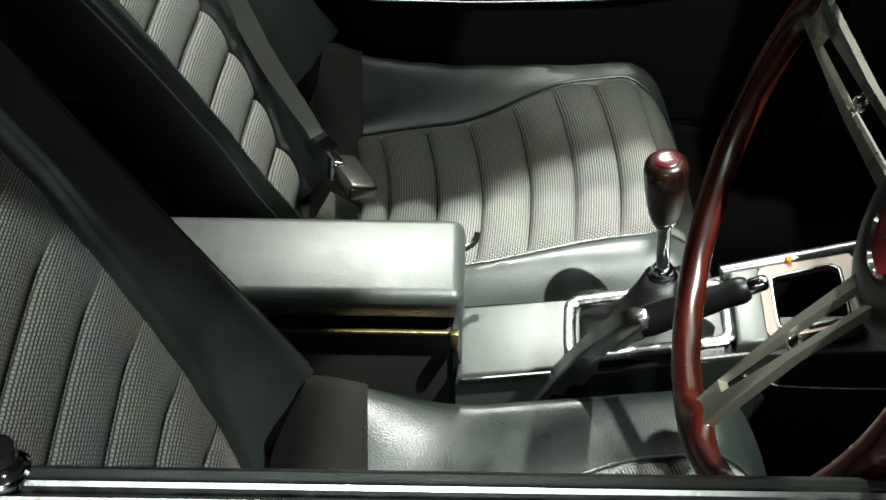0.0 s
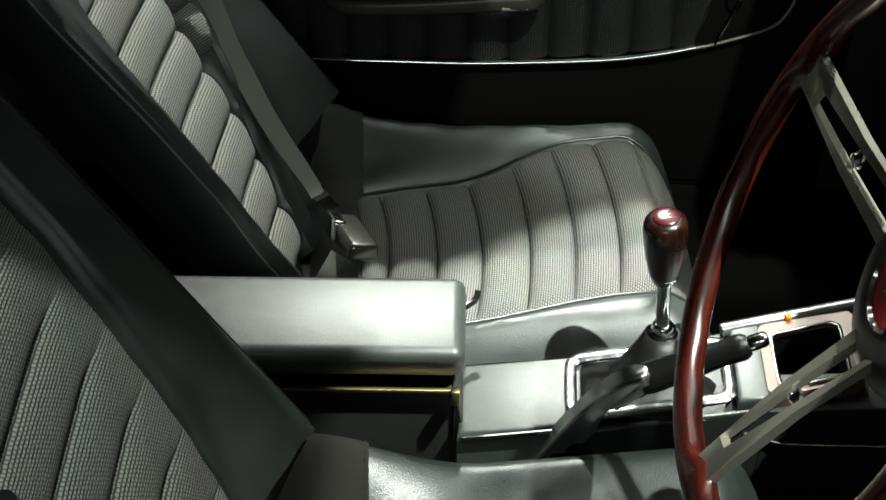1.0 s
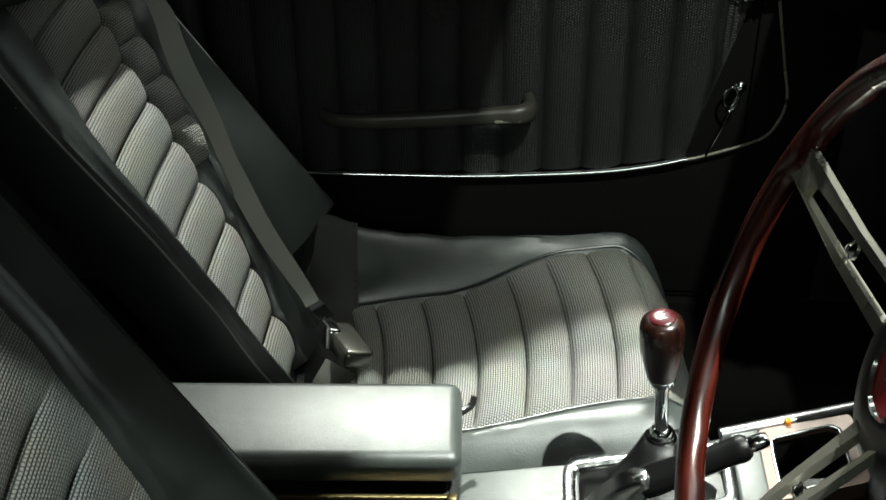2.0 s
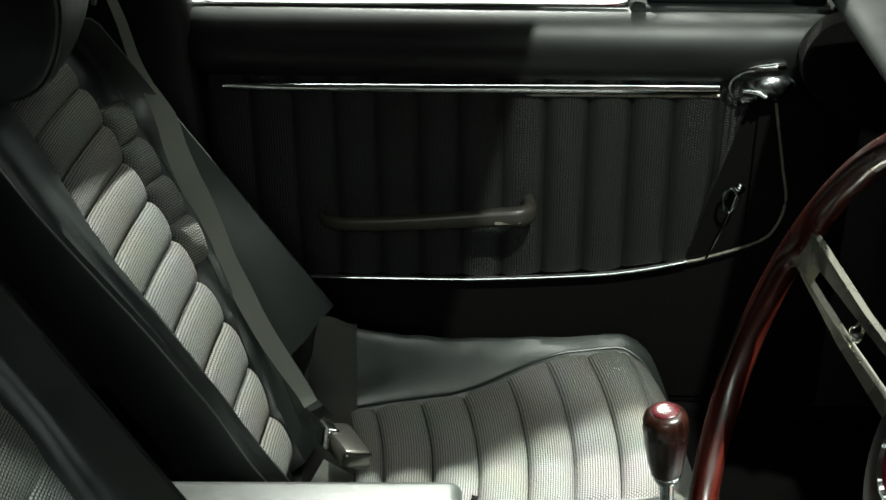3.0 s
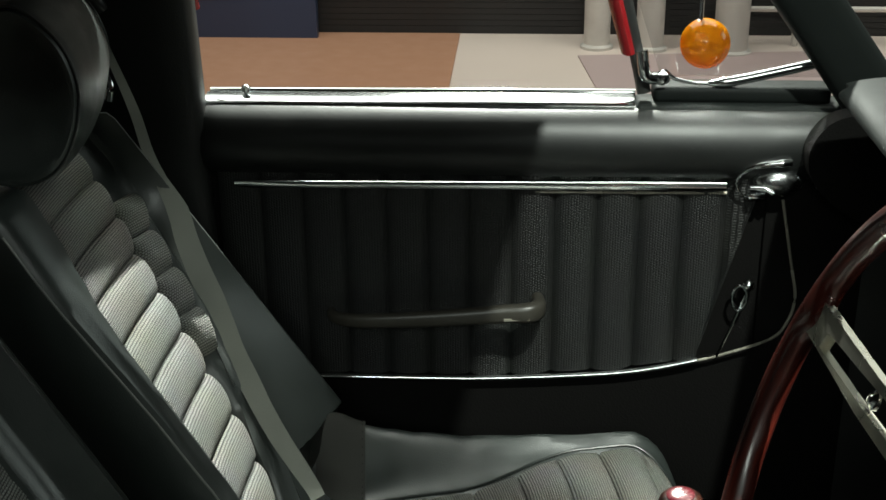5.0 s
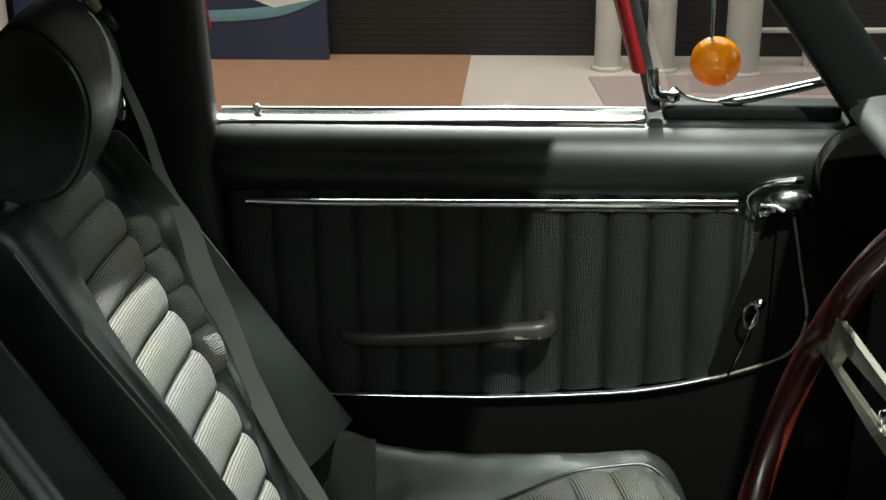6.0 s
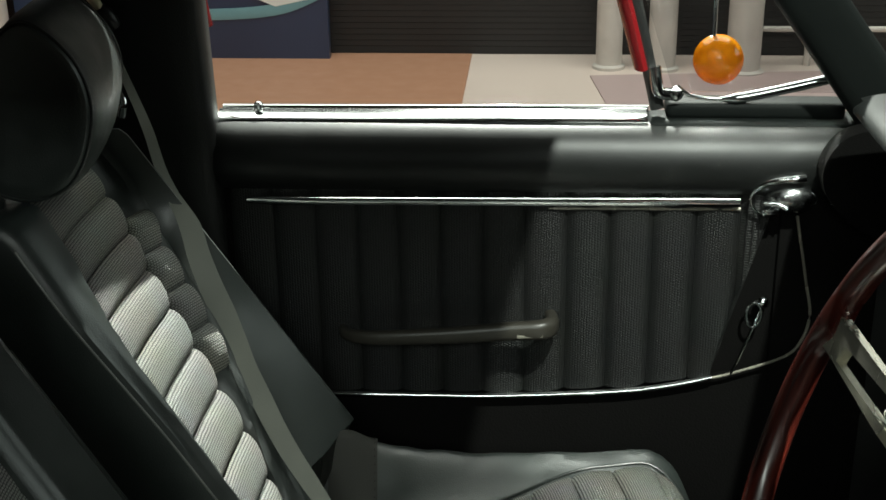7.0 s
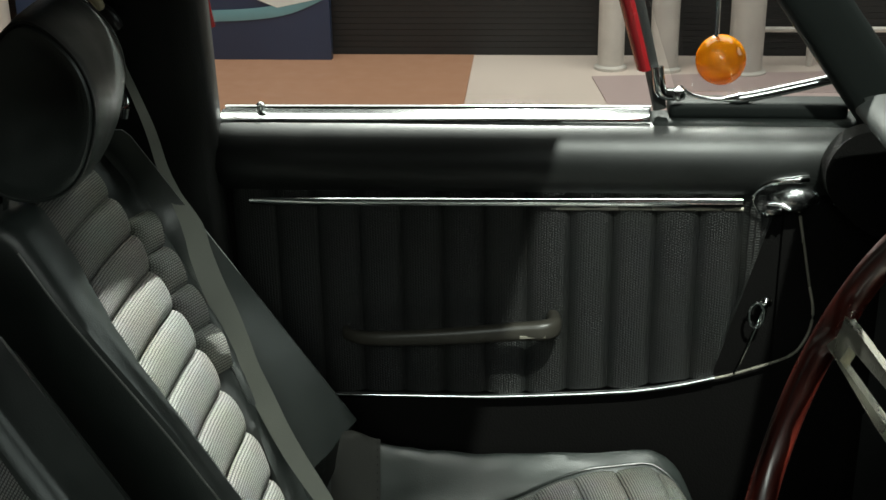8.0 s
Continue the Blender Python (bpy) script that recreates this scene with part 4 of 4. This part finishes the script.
def tray_plate():
    outer = rounded(0.430, 0.535, 0.480, 0.590, 0.010, 0.018)
    inner = rounded(0.443, 0.518, 0.491, 0.574, 0.012, 0.012)
    bm = bmesh.new()
    rows = [[bm.verts.new((x, y, console_z(x) + z)) for x, y in pts] for pts, z in ((outer, -0.056), (outer, 0.003), (inner, 0.003), (inner, -0.002))]
    n = len(outer)
    for a, b in zip(rows, rows[1:] + rows[:1]):
        for i in range(n):
            bm.faces.new((a[i], a[(i + 1) % n], b[(i + 1) % n], b[i]))
    return bm


part("tray_wall", loft([[(x, y, console_z(x) + z) for x, y in rounded(0.4425, 0.5185, 0.4905, 0.5745, 0.012, 0.012)] for z in (-0.0025, -0.048)], True, False), RUBBER, console)
part("tray_surround", tray_plate(), COPPER, console, "pale copper tray surround")
frame_ring(rounded(0.443, 0.518, 0.491, 0.574, 0.012, 0.012), 0.0022, 0.004, CHROME, "tray_edge", "chrome tray edge", (1, 1))
part("tray_well", shelf(rounded(0.438, 0.524, 0.486, 0.580, 0.012, 0.012), -0.046, 0.003), RUBBER, console, "dark open tray")
edge = part("side_rail", tube([(0.392, 0.588, console_z(0.392) - 0.004), (0.47, 0.603, console_z(0.47) - 0.002), (0.60, 0.628, console_z(0.60))], 0.0095, 12), GLOSS, console, "dark polished side rail")
part("orange_tag", block(0.461, 0.468, 0.592, 0.600, console_z(0.463) + 0.002, console_z(0.463) + 0.009, 0.002), AMBER, console, "small orange tag")
part("side_panel", prism([(0.10, 0.16), (0.75, 0.16), (0.75, 0.44), (0.40, 0.405), (0.236, 0.385), (0.10, 0.37)], 0.475, 0.53, 0.006), VINYL, console)
part("side_seam", tube(smooth_path([(0.41, 0.470, 0.378), (0.44, 0.4735, 0.364), (0.47, 0.4735, 0.360), (0.60, 0.4735, 0.366), (0.74, 0.4735, 0.38)]), 0.0012, 8), STEEL, console)

# ---------------------------------------------------------------- gear lever
gear = thing("gear_lever", "gear lever with dark wooden knob and chrome shaft", "gear lever")
foot, head_ = Vector((0.320, 0.552, 0.445)), Vector((0.306, 0.549, 0.612))
rings = []
for k, (f, w) in enumerate(((0, 0.066), (0.12, 0.060), (0.25, 0.046), (0.40, 0.038), (0.55, 0.030), (0.70, 0.025), (0.85, 0.021), (1.0, 0.017))):
    ring = []
    base = Vector((0.308, 0.506, console_z(0.308) - 0.010))
    c = base.lerp(foot, f)
    for j in range(32):
        a = 2 * math.pi * j / 32
        fold = 1 + 0.10 * math.sin(4 * a + 2.2 * k) * (1 - f) * (f > 0) + 0.05 * math.sin(9 * a + k) * (f > 0) * (1 - f)
        sq = 1 / max(abs(math.cos(a)), abs(math.sin(a))) if f < 0.2 else 1.0
        sq = mix(1.0, min(sq, 1.3), 1 - f * 4) if f < 0.25 else 1.0
        ring.append((c.x + math.cos(a) * w * 1.15 * sq * fold, c.y + math.sin(a) * w * (0.62 + 0.38 * f) * sq * fold, c.z))
    rings.append(ring)
part("gaiter", loft(rings), RUBBER, gear, "folded black leather gaiter")
axis = (head_ - foot).normalized()
tilt = axis.to_track_quat("Z", "Y").to_matrix().to_4x4()
length = (head_ - foot).length
place = Matrix.Translation(foot) @ tilt
part("collar", moved(lathe([(0.0145, -0.008), (0.0172, -0.004), (0.0172, -0.001), (0.0145, 0.001), (0.0150, 0.004), (0.0150, 0.006), (0.0125, 0.008), (0.0122, 0.011), (0.0095, 0.014), (0.0075, 0.015)], 32), place), CHROME, gear, "chrome collar")
part("shaft", moved(lathe([(0.0075, 0.01), (0.0075, length - 0.09)], 20), place), CHROME, gear, "chrome shaft")
part("ferrule", moved(lathe([(0.0078, length - 0.092), (0.012, length - 0.090), (0.015, length - 0.083), (0.0155, length - 0.079)], 24), place), CHROME, gear)
knob = part("knob", moved(lathe([(0.0145, length - 0.080), (0.0165, length - 0.076), (0.0195, length - 0.06), (0.0222, length - 0.04), (0.0232, length - 0.022), (0.0228, length - 0.012), (0.0208, length - 0.006), (0.0175, length - 0.003), (0.0135, length - 0.0015)], 32), place), KNOB_WOOD, gear, "polished dark wooden knob")
part("badge", moved(lathe([(0.0140, length - 0.003), (0.0138, length - 0.0005), (0.0120, length + 0.0006), (0.0070, length + 0.0014), (0.001, length + 0.0018)], 28), place), BADGE, knob, "dark red badge with white shift lines")
for x, y, w, h in ((0, 0, 0.0055, 0.00025), (-0.0055, 0, 0.00025, 0.0036), (0.0, 0, 0.00025, 0.0036), (0.0055, 0, 0.00025, 0.0036)):
    part("shift_line", moved(block(x - w, x + w, y - h, y + h, length + 0.0004, length + 0.0021), place), WHITE, knob)

# ---------------------------------------------------------------- handbrake
brake = thing("handbrake", "bright metal handbrake lever with a black grip beside the console", "handbrake")
flank = smooth_path([(0.170, 0, 0.336), (0.196, 0, 0.384), (0.221, 0, 0.428), (0.247, 0, 0.466), (0.270, 0, 0.488), (0.292, 0, 0.498), (0.298, 0, 0.480), (0.292, 0, 0.464), (0.266, 0, 0.456), (0.252, 0, 0.434), (0.244, 0, 0.408), (0.229, 0, 0.388), (0.209, 0, 0.380), (0.196, 0, 0.360), (0.184, 0, 0.336)], 4, True)
part("arm", prism([(p.x, p.z) for p in flank], 0.432, 0.452, 0.007, 4), BRAKE_STEEL, brake, "bright pressed metal arm")
part("edge_rib", tube([(p.x, 0.4325, p.z - 0.004) for p in flank[:20]], 0.0035, 8), GLOSS, brake)
grip = part("grip", tube(smooth_path([(0.284, 0.447, 0.474), (0.312, 0.448, 0.489), (0.345, 0.449, 0.506), (0.372, 0.450, 0.521), (0.390, 0.4505, 0.531)], 4), [0.0135, 0.0160, 0.0168, 0.0166, 0.0162, 0.0157, 0.0152, 0.0147, 0.0143, 0.0139, 0.0136, 0.0134, 0.0133, 0.0138, 0.0142, 0.0136, 0.0105], 18), RUBBER, brake, "smooth black grip")
part("button", tube([(0.388, 0.4505, 0.530), (0.393, 0.4507, 0.533), (0.404, 0.451, 0.539), (0.407, 0.451, 0.5405)], [0.0075, 0.0085, 0.0082, 0.006], 16), CHROME, grip, "chrome release button")

# ---------------------------------------------------------------- steering wheel
wheel = thing("steering_wheel", "wooden rimmed steering wheel with slotted alloy spokes", "steering wheel")
WHEEL = Matrix.Translation((0.383, 0.258, 0.807)) @ Matrix(((0, math.sin(0.341), -math.cos(0.341), 0), (1, 0, 0, 0), (0, math.cos(0.341), math.sin(0.341), 0), (0, 0, 0, 1)))
# local: x across to the far side, y up the wheel, z towards the driver
R = 0.223
rings = []
SPOKES = (77.7, 192.5, 312)
for k in range(240):
    a = 2 * math.pi * k / 240
    deg = math.degrees(a)
    near_spoke = max(0.0, *(1 - min(abs(deg - s), 360 - abs(deg - s)) / 9 for s in SPOKES))
    row = []
    for j in range(14):
        b = 2 * math.pi * j / 14
        inward = max(0, -math.cos(b))
        r = 0.0135 + inward * (0.003 * max(0, -math.sin(b)) * math.cos(deg / 360 * 2 * math.pi * 26) * (near_spoke == 0) - 0.001) + inward * 0.014 * ease(near_spoke)
        rr = R + math.cos(b) * r
        row.append((rr * math.sin(a), rr * math.cos(a), math.sin(b) * 0.0130))
    rings.append(row)
rings.append(rings[0])
rim = loft(rings, True, False, (2 * math.pi * R / 240, 0.006))
bmesh.ops.remove_doubles(rim, verts=rim.verts, dist=1e-6)
part("rim", moved(rim, WHEEL), RIM_WOOD, wheel, "polished red brown wooden rim with finger grips")


def spoke():
    """Tapered flat bar with one long slot, along +y, sloping down to the hub."""
    bm = bmesh.new()
    outer = [(-0.0235, 0.045), (-0.0200, 0.12), (-0.0165, 0.205), (0.0165, 0.205), (0.0200, 0.12), (0.0235, 0.045)]
    inner = [(-0.0125, 0.060), (-0.0108, 0.12), (-0.0080, 0.176), (0.0080, 0.176), (0.0108, 0.12), (0.0125, 0.060)]
    def z(y):
        return -0.074 * (1 - ease((y - 0.03) / 0.17))
    rows = [[bm.verts.new((x, y, z(y) + h)) for x, y in pts] for pts, h in ((outer, -0.0045), (outer, 0.0045), (inner, 0.0045), (inner, -0.0045))]
    n = len(outer)
    for a, b in zip(rows, rows[1:] + rows[:1]):
        for i in range(n):
            bm.faces.new((a[i], a[(i + 1) % n], b[(i + 1) % n], b[i]))
    bmesh.ops.bevel(bm, geom=[e for e in bm.edges if e.calc_face_angle(0) > 1.0], offset=0.0030, segments=3, profile=0.5, affect="EDGES")
    return bm


for s in SPOKES:
    turned = WHEEL @ Matrix.Rotation(radians(-s), 4, "Z")
    bar = part("spoke", moved(spoke(), turned), ALLOY, wheel, "slotted alloy spoke")
    part("bolt", moved(lathe([(0.0085, -0.004), (0.0085, -0.001), (0.005, 0.001), (0.0035, 0.0035), (0.001, 0.004)], 12), turned @ Matrix.Translation((0, 0.118, -0.034))), CHROME, bar)
HUB = WHEEL @ Matrix.Translation((0, 0, -0.084)) @ Matrix.Diagonal((1.17, 1.17, 1.0, 1.0))
hub = part("hub", moved(lathe([(0.050, -0.02), (0.070, -0.010), (0.072, 0.002), (0.067, 0.013), (0.053, 0.021), (0.040, 0.024), (0.033, 0.023)], 40), HUB), PLASTIC, wheel, "black horn boss")
part("emblem_ring", moved(lathe([(0.033, 0.018), (0.033, 0.025), (0.030, 0.0265), (0.028, 0.022)], 32), HUB), CHROME, hub, "chrome emblem ring")
part("emblem", moved(lathe([(0.0295, 0.020), (0.0295, 0.0235), (0.012, 0.026), (0.001, 0.0265)], 32), HUB), RED, hub, "red emblem disc")
part("emblem_mark", moved(joined(moved(block(-0.001, 0.001, -0.011, 0.011, 0.0255, 0.0275), pose(-0.003, 0, 0, 0, 0, 30)), moved(block(-0.001, 0.001, -0.008, 0.008, 0.0255, 0.0275), pose(0.004, 0.002, 0, 0, 0, -40))), HUB), CHROME, hub)
part("column", moved(lathe([(0.035, -0.40), (0.035, -0.05), (0.045, -0.02)], 24), HUB), PLASTIC, wheel)

# ---------------------------------------------------------------- dashboard
dash = thing("dashboard", "black padded dashboard", "dashboard", kind="structure")
nose = [(p.x, p.z) for p in smooth_path([(0.522, 0, 0.890), (0.534, 0, 0.903), (0.58, 0, 0.911), (0.66, 0, 0.915), (0.95, 0, 0.905), (0.95, 0, 0.72), (0.68, 0, 0.71), (0.635, 0, 0.82), (0.590, 0, 0.866), (0.545, 0, 0.879)], 4, True)]
part("pad", prism(nose, 0.60, 1.0, 0.02, 4), DASH, dash, "glossy padded dashboard top")
part("binnacle", prism([(x + 0.10, z - 0.02) for x, z in nose], 0.02, 0.598, 0.012, 3), LEATHER, dash)
part("face", block(0.66, 0.90, 0.02, 1.08, 0.52, 0.70, 0.01), CARPET, dash)
# black shape put in for the shaded gap under the end of the dashboard
gap_outline = smooth_path([(0.66, 0, 0.845), (0.575, 0, 0.840), (0.540, 0, 0.828), (0.520, 0, 0.800), (0.517, 0, 0.774), (0.526, 0, 0.748), (0.548, 0, 0.724), (0.58, 0, 0.70), (0.66, 0, 0.69)], 4, True)
part("end_gap_shade", prism([(p.x, p.z) for p in gap_outline], 1.075, 1.112, 0.010, 4), CARPET, dash, "matt black shape imitating the shaded gap at the dashboard end")
